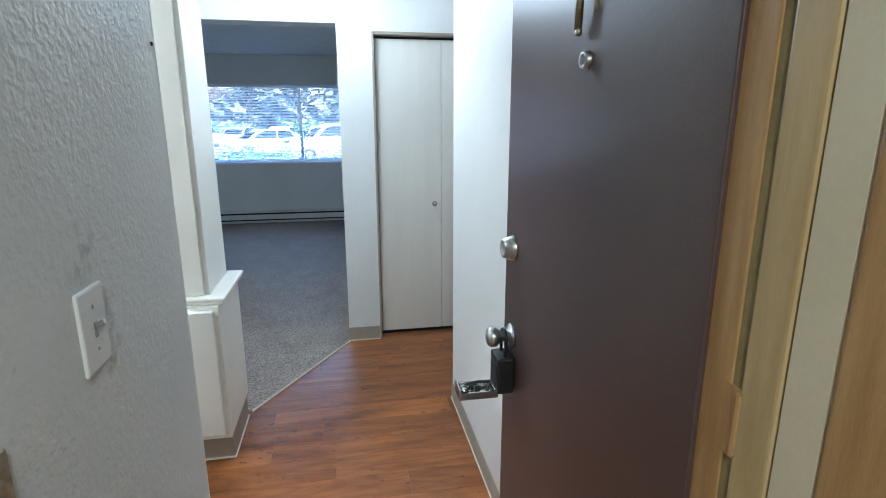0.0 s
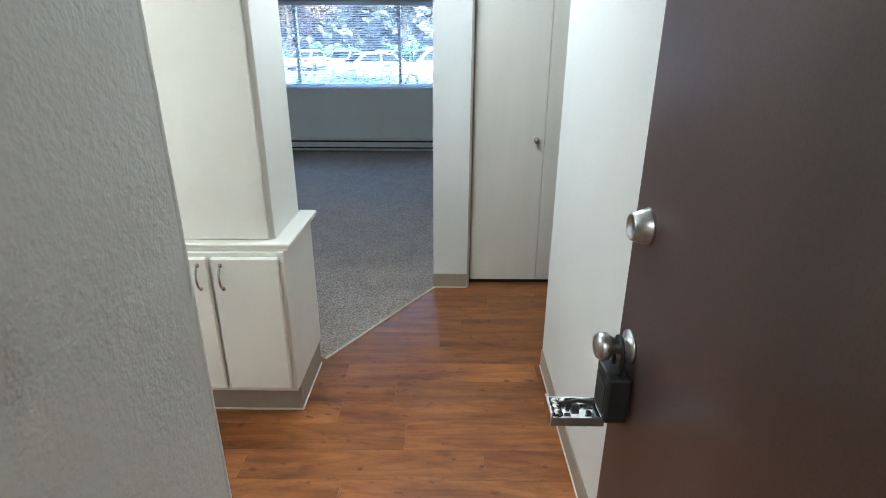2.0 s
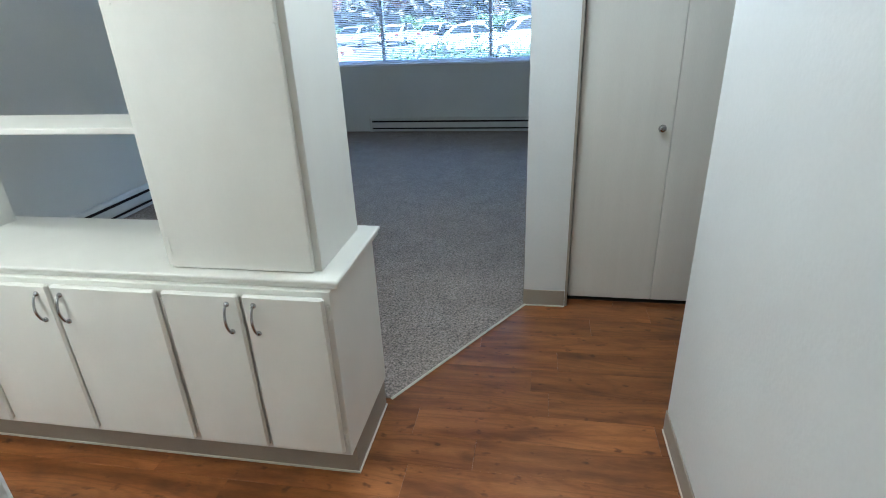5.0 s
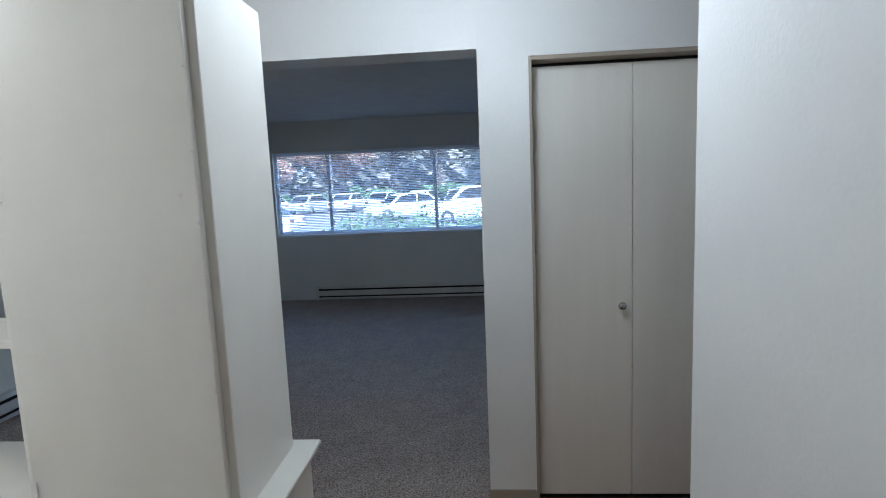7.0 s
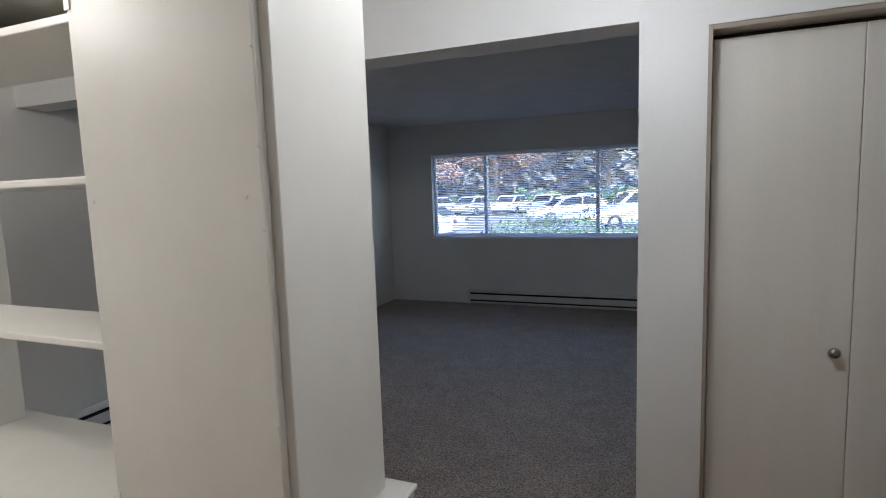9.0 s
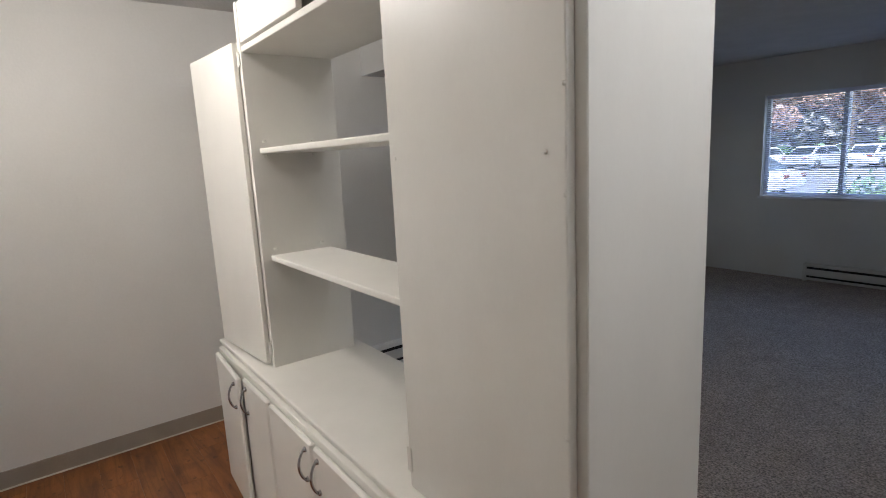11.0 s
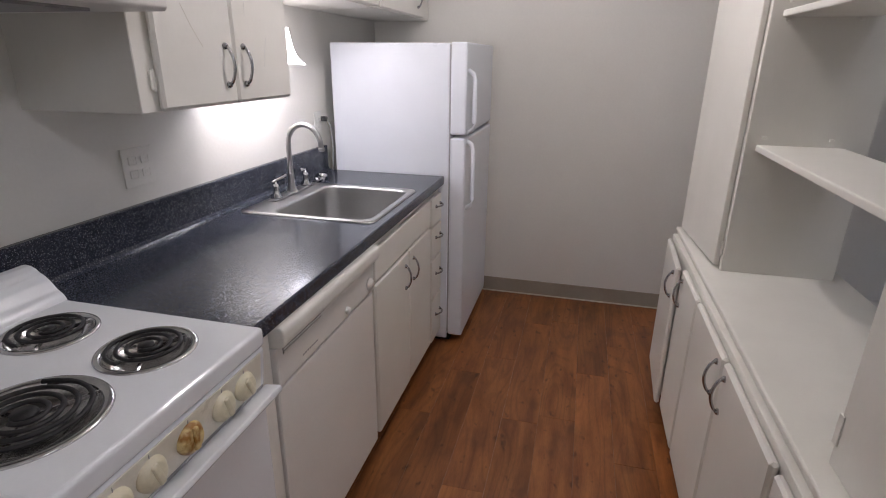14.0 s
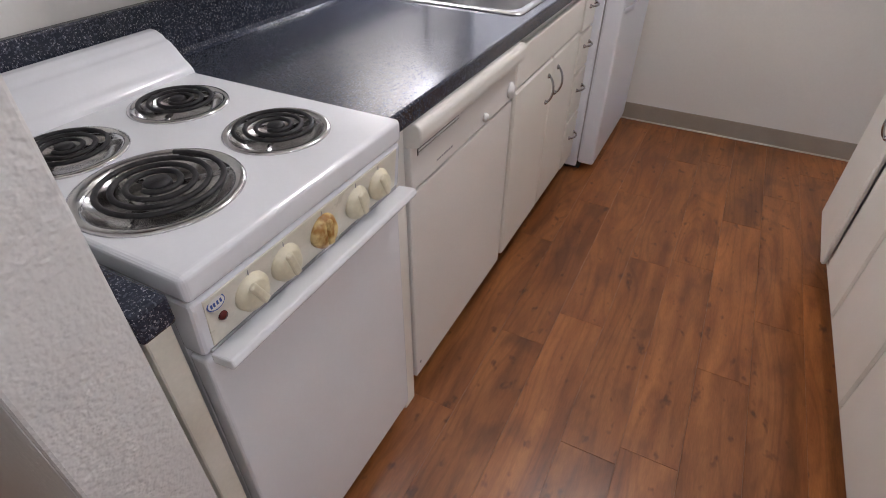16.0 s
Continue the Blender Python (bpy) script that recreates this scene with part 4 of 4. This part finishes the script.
part("plate", box(-0.10, -0.093, 0.977, 1.053, 1.170, 1.290, 0.004, 2), PLATE, sw)
part("toggle", moved(box(0, 0.014, -0.0035, 0.0035, -0.004, 0.004, 0.001), pose(-0.093, 1.015, 1.234, 0, -25, 0)), NICKEL, sw, "metal toggle")
part("slot", box(-0.0935, -0.0925, 1.010, 1.020, 1.217, 1.240), GREY, sw)
for z in (1.200, 1.262):
    part("screw_head", moved(lathe([(0, 0), (0.0035, 0), (0, 0.0018)], 10), pose(-0.093, 1.015, z, 0, 90, 0)), NICKEL, sw)

single("nail", moved(lathe([(0, 0), (0.004, 0), (0.0035, 0.0025), (0, 0.003)], 10), pose(-0.10, 1.422, 1.655, 0, 90, 0)), DARK, "small dark nail head in the textured wall", "nail")

# door frame of the entry
jamb = thing("door_frame", (0.72, 0.7, 0), "golden varnished wooden entry door frame, worn", "door frame", kind="structure")
part("jamb", box(0.700, 0.735, 0.752, 0.803, 0, 2.07, 0.003, 2), GOLD, jamb)
part("weatherstrip", box(0.7025, 0.735, 0.736, 0.752, 0, 2.07), mat("olive_felt", (0.24, 0.185, 0.075), (0.30, 0.235, 0.10), 20, 0.9), jamb, "olive felt strip")
part("stop", box(0.698, 0.735, 0.680, 0.736, 0, 2.07, 0.006, 3), TAN, jamb)
part("reveal", box(0.700, 0.735, 0.625, 0.680, 0, 2.07, 0.003), OLDCREAM, jamb, "cream painted reveal")
part("casing", box(0.697, 0.76, 0.505, 0.625, 0, 2.12, 0.006, 2), GOLD, jamb)
part("jamb", box(-0.135, -0.101, 0.505, 0.70, 0, 2.07, 0.003), GOLD, jamb)
part("head", box(-0.101, 0.70, 0.60, 0.80, 2.05, 2.085, 0.003), GOLD, jamb)
for z in (0.28, 1.16, 1.85):
    hg = part("hinge", join(tube([(0.699, 0.735, z - 0.04), (0.699, 0.735, z + 0.04)], 0.0045, 10), box(0.699, 0.702, 0.735, 0.762, z - 0.045, z + 0.045)), GOLD, jamb, "painted-over butt hinge")

# the open entry door, built along y from its hinge
door = thing("entry_door", (0, 0, 0), "dark brown wooden entry door standing open", "door")
part("slab", box(0, 0.044, 0.004, 0.80, 0.012, 2.04, 0.003, 2), BROWN, door)
part("edge_strip", box(0.004, 0.040, 0.797, 0.802, 0.02, 2.03), GOLD, door, "paler door edge")


def on_face(profile, y, z, n=22):
    return moved(lathe(profile, n), pose(0, y, z, 0, -90, 0))


part("deadbolt", on_face([(0, 0), (0.034, 0), (0.033, 0.004), (0.0245, 0.031), (0.021, 0.032), (0.019, 0.028), (0, 0.028)], 0.735, 1.188), NICKEL, door, "round nickel deadbolt", True)
kb = part("door_knob", on_face([(0, 0), (0.033, 0), (0.032, 0.006), (0.018, 0.010), (0.014, 0.026), (0.019, 0.036), (0.027, 0.046), (0.028, 0.058), (0.022, 0.067), (0, 0.069)], 0.735, 0.945), NICKEL, door, "round nickel door knob", True)
part("peephole", on_face([(0.0, 0.004), (0.008, 0.005), (0.009, 0.010), (0.0135, 0.012), (0.0155, 0.006), (0.0155, 0)], 0.372, 1.612), NICKEL, door, "peephole ring", True)
knocker = part("knocker", join(tube([(-0.012, 0.395, 1.665), (-0.014, 0.388, 1.72), (-0.014, 0.375, 1.80), (-0.012, 0.365, 1.86)], 0.007, 8, 0.5), tube([(-0.012, 0.325, 1.685), (-0.014, 0.332, 1.73), (-0.014, 0.35, 1.80), (-0.012, 0.36, 1.86)], 0.005, 8, 0.5), box(-0.010, 0.0, 0.34, 0.385, 1.845, 1.90, 0.004, 2), box(-0.016, -0.006, 0.388, 0.402, 1.655, 1.668, 0.003)), BRASS, door, "tarnished brass knocker", True)

box_lock = thing("key_lockbox", (0.64, 1.52, 0.8), "black key lockbox hanging open from the door knob", "lockbox")
LX, LY = 0.652, 1.527
part("body", box(LX - 0.020, LX + 0.026, LY - 0.041, LY + 0.036, 0.795, 0.897, 0.006, 2), BLACK, box_lock)
# Thin dark plate on the solid body paints the shaded hollow.
part("cavity_shade", box(LX - 0.0215, LX - 0.019, LY - 0.03, LY + 0.025, 0.81, 0.875, 0.001), DARK, box_lock)
sh = [(LX + 0.006, LY - 0.022, 0.89), (LX + 0.006, LY - 0.026, 0.925)] + [(LX + 0.006, LY - 0.002 - 0.024 * math.cos(a), 0.94 + 0.026 * math.sin(a)) for a in (0.3, 0.8, 1.3, 1.8, 2.3, 2.8)] + [(LX + 0.006, LY + 0.022, 0.925), (LX + 0.006, LY + 0.018, 0.89)]
part("shackle", tube(sh, 0.0045, 8), BLACK, box_lock, smooth=True)
tray = part("tray", join(box(LX - 0.118, LX - 0.016, LY - 0.034, LY + 0.03, 0.786, 0.791, 0.001), box(LX - 0.118, LX - 0.016, LY - 0.036, LY - 0.032, 0.786, 0.806), box(LX - 0.118, LX - 0.016, LY + 0.028, LY + 0.032, 0.786, 0.806), box(LX - 0.122, LX - 0.116, LY - 0.036, LY + 0.032, 0.783, 0.815, 0.002)), CHROME, box_lock, "drop-down metal key tray")
part("wheel", join(*[moved(lathe([(0, -0.006), (0.011, -0.006), (0.011, 0.006), (0, 0.006)], 14), pose(LX - 0.105, LY + dy, 0.803, 90, 0, 0)) for dy in (-0.02, -0.003, 0.014)]), CHROME, tray, smooth=True)
for dx, dy, w in ((0.09, -0.018, 0.012), (0.07, 0.012, 0.016), (0.045, -0.01, 0.010), (0.08, 0.02, 0.008)):
    part("catch", box(LX - dx, LX - dx + w, LY + dy - 0.006, LY + dy + 0.005, 0.791, 0.801, 0.001), BLACK, tray)
part("lever", tube([(LX - 0.10, LY, 0.812), (LX - 0.06, LY + 0.005, 0.816), (LX - 0.03, LY + 0.005, 0.812)], 0.004, 6), BLACK, tray)
door.matrix_basis = pose(0.692, 0.795, 0, 0, 0, 0.9)

strike = single("strike_plate", box(-0.1005, -0.0975, 0.775, 0.801, 1.125, 1.185, 0.001), BRASS, "dark strike plate on the entry jamb", "strike plate")

# ---- living room ----
win = thing("window_1", (-1.06, 8.52, 0.9), "wide white aluminium three-pane window with blinds", "window", kind="structure")
WX0, WX1, WZ0, WZ1 = -2.51, 0.39, 0.90, 2.00
M1, M2 = -1.772, -0.348
fy0, fy1 = 8.515, 8.555
fr = part("window_frame", join(box(WX0, WX1, fy0, fy1, WZ0, WZ0 + 0.045, 0.004), box(WX0, WX1, fy0, fy1, WZ1 - 0.04, WZ1, 0.004), box(WX0, WX0 + 0.04, fy0, fy1, WZ0 + 0.045, WZ1 - 0.04, 0.004), box(WX1 - 0.04, WX1, fy0, fy1, WZ0 + 0.045, WZ1 - 0.04, 0.004)), ALU, win)
for x in (M1, M2):
    part("mullion", box(x - 0.021, x + 0.021, fy0 - 0.012, 8.598, WZ0 + 0.045, WZ1 - 0.04, 0.004), ALU, win)
for a, b in ((WX0 + 0.04, M1 - 0.028), (M1 + 0.028, M2 - 0.028), (M2 + 0.028, WX1 - 0.04)):
    g = part("pane", box(a, b, 8.534, 8.538, WZ0 + 0.045, WZ1 - 0.04), GLASS, win)
    g.visible_shadow = False
part("window_sill", box(WX0 - 0.02, WX1 + 0.02, 8.425, 8.53, WZ0 - 0.022, WZ0 + 0.004, 0.005, 2), ALU, win, "white painted window sill")

blind = thing("window_blind", (-1.06, 8.49, 0.93), "white horizontal slat blind lowered with open slats", "blind")
part("head_rail", box(WX0 + 0.01, WX1 - 0.01, 8.470, 8.505, 1.962, 1.998, 0.003), SLAT, blind)
part("bottom_rail", box(WX0 + 0.012, WX1 - 0.012, 8.478, 8.500, 0.935, 0.95, 0.003), SLAT, blind)
slat = moved(box(WX0 + 0.015, WX1 - 0.015, -0.0115, 0.0115, -0.0005, 0.0005), pose(0, 8.489, 0.965, 27, 0, 0))
first = part("slat", slat, SLAT, blind)
for k in range(1, 46):
    o = first.copy()
    scene.collection.objects.link(o)
    o.matrix_basis = Matrix.Translation((0, 0, 0.0217 * k)) @ first.matrix_basis
for x in (-2.3, -1.75, -1.06, -0.38, 0.2):
    part("ladder_cord", tube([(x, 8.489, 0.94), (x, 8.489, 1.97)], 0.0012, 5), SLAT, blind)
part("wand", tube([(0.262, 8.462, 1.95), (0.262, 8.458, 1.2), (0.262, 8.456, 0.72)], 0.004, 8), PLATE, blind, "clear tilt wand")


def heater(name, length, m):
    """An electric baseboard heater along x, its back on y = 0, facing -y."""
    h = thing(name, (0, 0, 0), "long off-white electric baseboard heater with dark slots", "heater", "baseboard heaters")
    part("back_plate", box(0, length, -0.012, 0, 0.015, 0.185, 0.002), HEAT, h)
    part("top_cover", prism([(-0.012, 0.19), (-0.012, 0.168), (-0.045, 0.168), (-0.062, 0.158), (-0.066, 0.163), (-0.05, 0.184), (-0.03, 0.19)], 0, length), HEAT, h)
    part("front_cover", prism([(-0.058, 0.134), (-0.066, 0.130), (-0.066, 0.068), (-0.060, 0.062), (-0.056, 0.068), (-0.054, 0.130)], 0, length), HEAT, h)
    part("bottom_lip", prism([(-0.012, 0.015), (-0.062, 0.015), (-0.064, 0.042), (-0.058, 0.042), (-0.056, 0.022), (-0.012, 0.022)], 0, length), HEAT, h)
    # Element coloured near-black so the slots in front read as shaded.
    part("heating_element", box(0.02, length - 0.02, -0.04, -0.014, 0.03, 0.16), DARK, h, "heating element, near-black for the shade in the slots")
    for x in (0, length - 0.03):
        part("end_cap", box(x, x + 0.03, -0.068, 0, 0.0, 0.192, 0.004), HEAT, h)
    h.matrix_basis = m
    return h


heater("baseboard_heater", 2.9, pose(-2.02, 8.45, 0.009))
heater("baseboard_heater", 2.6, pose(WX, 3.32, 0.009, 0, 0, 90))
o = thing("wall_outlet", (-2.25, 8.45, 0.3), "small white outlet plate low on the window wall", "outlet")
part("plate", box(0.29, 0.36, 8.443, 8.45, 0.30, 0.415, 0.003, 2), PLATE, o)

# ---- outside ----
bm = bmesh.new()
ys = (8.6, 16.5, 17.0, 90.0, 900.0)
zs = (-0.25, -0.30, -0.38, -0.45, -0.45)
rows3 = [[bm.verts.new((x, y, z)) for x in (-700, -40, 40, 700)] for y, z in zip(ys, zs)]
for a, b in zip(rows3, rows3[1:]):
    for k in range(3):
        bm.faces.new((a[k], a[k + 1], b[k + 1], b[k]))
ground = setting("ground", ASPHALT, bm, label="grey asphalt parking lot", category="ground")
setting("lawn", LAWN, box(-30, 25, 8.62, 16.4, -0.5, -0.24), label="green lawn strip below the window", category="lawn")
setting("kerb", mat("kerb_concrete", (0.3, 0.3, 0.29), (0.4, 0.4, 0.38), 4, 0.9), box(-30, 25, 16.4, 16.6, -0.5, -0.2, 0.02), label="pale concrete kerb", category="kerb")
setting("outer_ground", ASPHALT, box(-700, 700, -500, 8.55, -1.0, -0.6), label="plain ground behind the building", category="ground")


def leaves(count, centres, size, flat=1.0, seed=1):
    """Many small leaf quads scattered round a set of (x, y, z, radius) centres."""
    rnd = random.Random(seed)
    verts, faces = [], []
    for _ in range(count):
        x, y, z, r = rnd.choice(centres)
        d = Vector((rnd.gauss(0, 1), rnd.gauss(0, 1), rnd.gauss(0, 1)))
        d = d.normalized() * r * rnd.random() ** 0.45
        c = Vector((x, y, z)) + Vector((d.x, d.y, d.z * flat))
        u = Vector((rnd.gauss(0, 1), rnd.gauss(0, 1), rnd.gauss(0, 1))).normalized()
        v = u.orthogonal().normalized() * size * (0.35 + 0.3 * rnd.random())
        u = u * size * (0.5 + 0.6 * rnd.random())
        i = len(verts)
        verts += [c - u, c + v, c + u, c - v]
        faces.append((i, i + 1, i + 2, i + 3))
    me = bpy.data.meshes.new("leaves")
    me.from_pydata(verts, [], faces)
    bm = bmesh.new()
    bm.from_mesh(me)
    bpy.data.meshes.remove(me)
    return bm


def bush(x0, x1, y, height, seed, label):
    rnd = random.Random(seed)
    n = max(3, int((x1 - x0) / 0.22))
    cs = [(x0 + (x1 - x0) * (k + 0.5) / n, y + rnd.uniform(-0.25, 0.25), -0.24 + height * rnd.uniform(0.3, 0.66), height * 0.42) for k in range(n) for _ in range(3)]
    b = thing("hedge", ((x0 + x1) / 2, y, -0.24), label, "hedge", "hedges")
    part("foliage", leaves(int(900 * (x1 - x0)), cs, 0.07, seed=seed), HEDGE, b)
    part("stem", join(*[tube([(x0 + (x1 - x0) * (k + 0.5) / 6, y, -0.3), (x0 + (x1 - x0) * (k + 0.5) / 6 + 0.05, y, 0.2)], 0.02, 5) for k in range(6)]), BARK, b)


bush(-2.95, -0.95, 13.2, 1.2, 3, "clipped green hedge outside the window")
bush(-0.5, 0.9, 13.6, 1.15, 4, "loose green shrub outside the window")


def grass_clump(x, y, seed):
    rnd = random.Random(seed)
    verts, faces = [], []
    for _ in range(260):
        a, lean, h = rnd.uniform(0, 6.283), rnd.uniform(0.05, 0.55), rnd.uniform(0.6, 1.15)
        bx, by = x + rnd.gauss(0, 0.12), y + rnd.gauss(0, 0.12)
        w = 0.009
        i = len(verts)
        for k in range(4):
            f = k / 3
            cx, cy, cz = bx + math.cos(a) * lean * f * f, by + math.sin(a) * lean * f * f, -0.26 + h * (f - 0.25 * f * f)
            verts += [(cx - w * (1 - f * 0.8), cy, cz), (cx + w * (1 - f * 0.8), cy, cz)]
        for k in range(3):
            faces.append((i + 2 * k, i + 2 * k + 1, i + 2 * k + 3, i + 2 * k + 2))
    me = bpy.data.meshes.new("blades")
    me.from_pydata(verts, [], faces)
    bm = bmesh.new()
    bm.from_mesh(me)
    single("ornamental_grass", bm, BLADE, "clump of pale arching ornamental grass", "grass clump", "grass clumps")


for k, (x, y) in enumerate(((-4.1, 13.0), (-3.65, 12.8), (-3.3, 13.2), (-4.6, 13.3), (-0.7, 12.6), (-0.2, 12.7))):
    grass_clump(x, y, 40 + k)


def car(label, paint, m, tall=1.0):
    """A parked car along x, nose to +x, its wheels on z = 0."""
    c = thing("car", (0, 0, 0), label, "car", "parked cars")
    low = [(-2.2, 0.35), (-2.25, 0.62), (-2.18, 0.86 * tall), (-1.2, 0.93 * tall), (0.85, 0.93 * tall), (1.95, 0.78 * tall), (2.22, 0.62), (2.24, 0.35), (1.75, 0.25), (-1.75, 0.25)]
    shell = moved(prism([(-x, z) for x, z in low], -0.86, 0.86, 0.05), pose(0, 0, 0, 0, 0, 90))
    part("body", shell, paint, c)
    cab = [(-1.75, 0.90 * tall), (-1.15, 1.36 * tall), (-0.75, 1.43 * tall), (0.25, 1.43 * tall), (0.62, 1.34 * tall), (1.2, 0.90 * tall)]
    roof = moved(prism([(-x, z) for x, z in cab], -0.72, 0.72, 0.05), pose(0, 0, 0, 0, 0, 90))
    part("roof", roof, paint, c)
    for side in (-1, 1):
        for prof in (((-1.45, 0.97), (-1.08, 1.32), (-0.42, 1.37), (-0.42, 0.97)), ((-0.34, 0.97), (-0.34, 1.37), (0.22, 1.36), (0.52, 1.29), (0.92, 0.97))):
            y0, y1 = sorted((side * 0.70, side * 0.728))
            part("side_window", moved(prism([(-x, z * tall) for x, z in prof], y0, y1), pose(0, 0, 0, 0, 0, 90)), CARGLASS, c)
    for sx in (1, -1):
        a, b = (0.68, 1.17) if sx > 0 else (-1.2, -1.72)
        z0, z1 = 1.31 * tall, 0.95 * tall
        s = bmesh.new()
        vs = [s.verts.new(p) for p in ((a + 0.02 * sx, -0.6, z0), (a + 0.02 * sx, 0.6, z0), (b + 0.02 * sx, 0.66, z1), (b + 0.02 * sx, -0.66, z1))]
        s.faces.new(vs)
        bmesh.ops.solidify(s, geom=s.faces[:], thickness=0.02)
        part("windscreen", s, CARGLASS, c)
    for x in (-1.35, 1.38):
        for y in (-0.80, 0.80):
            w = part("wheel", moved(lathe([(0.2, -0.09), (0.3, -0.1), (0.32, -0.07), (0.32, 0.07), (0.3, 0.1), (0.2, 0.09)], 20), pose(x, y, 0.32, 90, 0, 0)), TYRE, c, smooth=True)
            part("rim", moved(lathe([(0, 0.085), (0.05, 0.08), (0.2, 0.088), (0.21, 0.0), (0.2, -0.088), (0, -0.085)], 18), pose(x, y, 0.32, 90, 0, 0)), CHROME, w, smooth=True)
    for y in (-0.62, 0.62):
        part("headlight", box(2.15, 2.25, y - 0.16, y + 0.16, 0.58, 0.70, 0.02), PLATE, c)
        part("tail_light", box(-2.27, -2.17, y - 0.14, y + 0.14, 0.66, 0.8, 0.02), RED, c)
    c.matrix_basis = m
    return c


white = car("white parked sedan on the asphalt lot", CARWHITE, pose(-3.9, 31, -0.41, 0, 0, 208))
van = car("tall pale van parked near the lawn", CARWHITE, pose(-0.2, 27, -0.40, 0, 0, 196), 1.2)
tagged(van, label="tall pale van parked close to the lawn")
near = car("white car parked close to the hedge", CARWHITE, pose(-9.0, 21.5, -0.40, 0, 0, 178))
silver = car("silver sedan in the far parking row", CARGREY, pose(-12.5, 41, -0.43, 0, 0, 75))
for k, (x, y, turn, src) in enumerate(((-9.8, 42, 80, white), (-7.1, 42.5, 78, silver), (-15.5, 40.5, 74, white), (-4.2, 43, 82, white), (-1.4, 43.5, 84, silver), (-18.6, 40, 72, white), (2.0, 44, 80, white), (-22.0, 40, 70, silver), (-0.6, 33, 195, silver), (-13.5, 31.5, 170, white))):
    copy_thing(src, pose(x, y, -0.43, 0, 0, turn))


def tree(x, y, height, spread, leaf, seed, label):
    rnd = random.Random(seed)
    t = thing("tree", (x, y, -0.45), label, "tree", "trees beyond the lot")
    limbs = [tube([(x, y, -0.5), (x + 0.1, y, height * 0.35), (x - 0.1, y + 0.1, height * 0.62)], 0.028 * height, 8, taper=0.012 * height)]
    cs = []
    for k in range(11):
        a = rnd.uniform(0, 6.283)
        z0 = height * rnd.uniform(0.22, 0.55)
        d = spread * rnd.uniform(0.35, 1.0)
        e = (x + math.cos(a) * d, y + math.sin(a) * d, z0 + height * rnd.uniform(0.12, 0.35))
        limbs.append(tube([(x, y, z0), ((x + e[0]) / 2, (y + e[1]) / 2, z0 + (e[2] - z0) * 0.65), e], 0.009 * height, 6, taper=0.003 * height))
        cs.append((*e, spread * rnd.uniform(0.3, 0.5)))
    cs.append((x, y, height * 0.85, spread * 0.45))
    part("trunk", join(*limbs), BARK, t)
    part("crown", leaves(5200, cs, 0.24, 0.8, seed), leaf, t)


tree(-13.5, 50, 8.5, 3.2, RUST, 11, "reddish autumn tree with open crown")
tree(-19, 48, 8, 3.0, RUST, 12, "rust-coloured autumn tree with thin crown")
# Crowns in LEAF carry the same painted haze.
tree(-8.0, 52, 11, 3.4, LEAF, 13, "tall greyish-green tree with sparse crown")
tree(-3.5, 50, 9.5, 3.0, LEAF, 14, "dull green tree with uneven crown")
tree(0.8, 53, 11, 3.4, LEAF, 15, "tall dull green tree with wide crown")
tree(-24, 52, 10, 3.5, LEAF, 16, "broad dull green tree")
rnd = random.Random(5)
cs = [(rnd.uniform(-75, 45), rnd.uniform(60, 72), rnd.uniform(0.5, 13), rnd.uniform(1.6, 3.2)) for _ in range(700)]
single("far_woods", leaves(110000, cs, 0.68, 1.0, 21), LEAF, "grey-green woods behind the parking lot, haze put into the leaf colour", "woods", kind="stuff")
single("shrub_border", leaves(9000, [(x * 0.9 - 32, 46.5 + rnd.uniform(-0.6, 0.6), rnd.uniform(-0.1, 0.9), 0.7) for x in range(48)], 0.22, 1.0, 22), HEDGE, "low shrub border behind the far cars", "shrubs", kind="stuff")

# ---- vinyl planks ----
rnd = random.Random(9)
PW, PL = 0.152, 0.914
meshes = {}
y = 0.625
while y < 3.96:
    x = WX - rnd.uniform(0, PL)
    w = min(PW, 3.97 - y)
    while x < 3.0:
        x0, x1 = max(x, WX), min(x + PL, 3.0)
        x += PL
        if y + w < 2.85:
            x1 = min(x1, 0.9)
        mid = (x0 + x1) / 2
        if x1 - x0 < 0.02 or (y > 2.95 and x1 < -0.30) or (x0 > 0.9 and y + w < 2.85) or (x1 < -0.3 and y + w < 0.8) or (y > 3.1 and x1 < -0.15):
            continue
        key = (round(x1 - x0, 3), round(w, 3))
        if key not in meshes:
            b = box(-key[0] / 2 + 0.0003, key[0] / 2 - 0.0003, -key[1] / 2 + 0.0003, key[1] / 2 - 0.0003, -0.005, 0.0, 0.0004)
            me = bpy.data.meshes.new("plank")
            b.to_mesh(me)
            b.free()
            me.materials.append(VINYL)
            meshes[key] = me
        o = new("plank", meshes[key])
        o.parent = floor
        o.matrix_parent_inverse = PLACE[floor].inverted()
        o.matrix_basis = Matrix.Translation((mid, y + w / 2, 0))
    y += PW
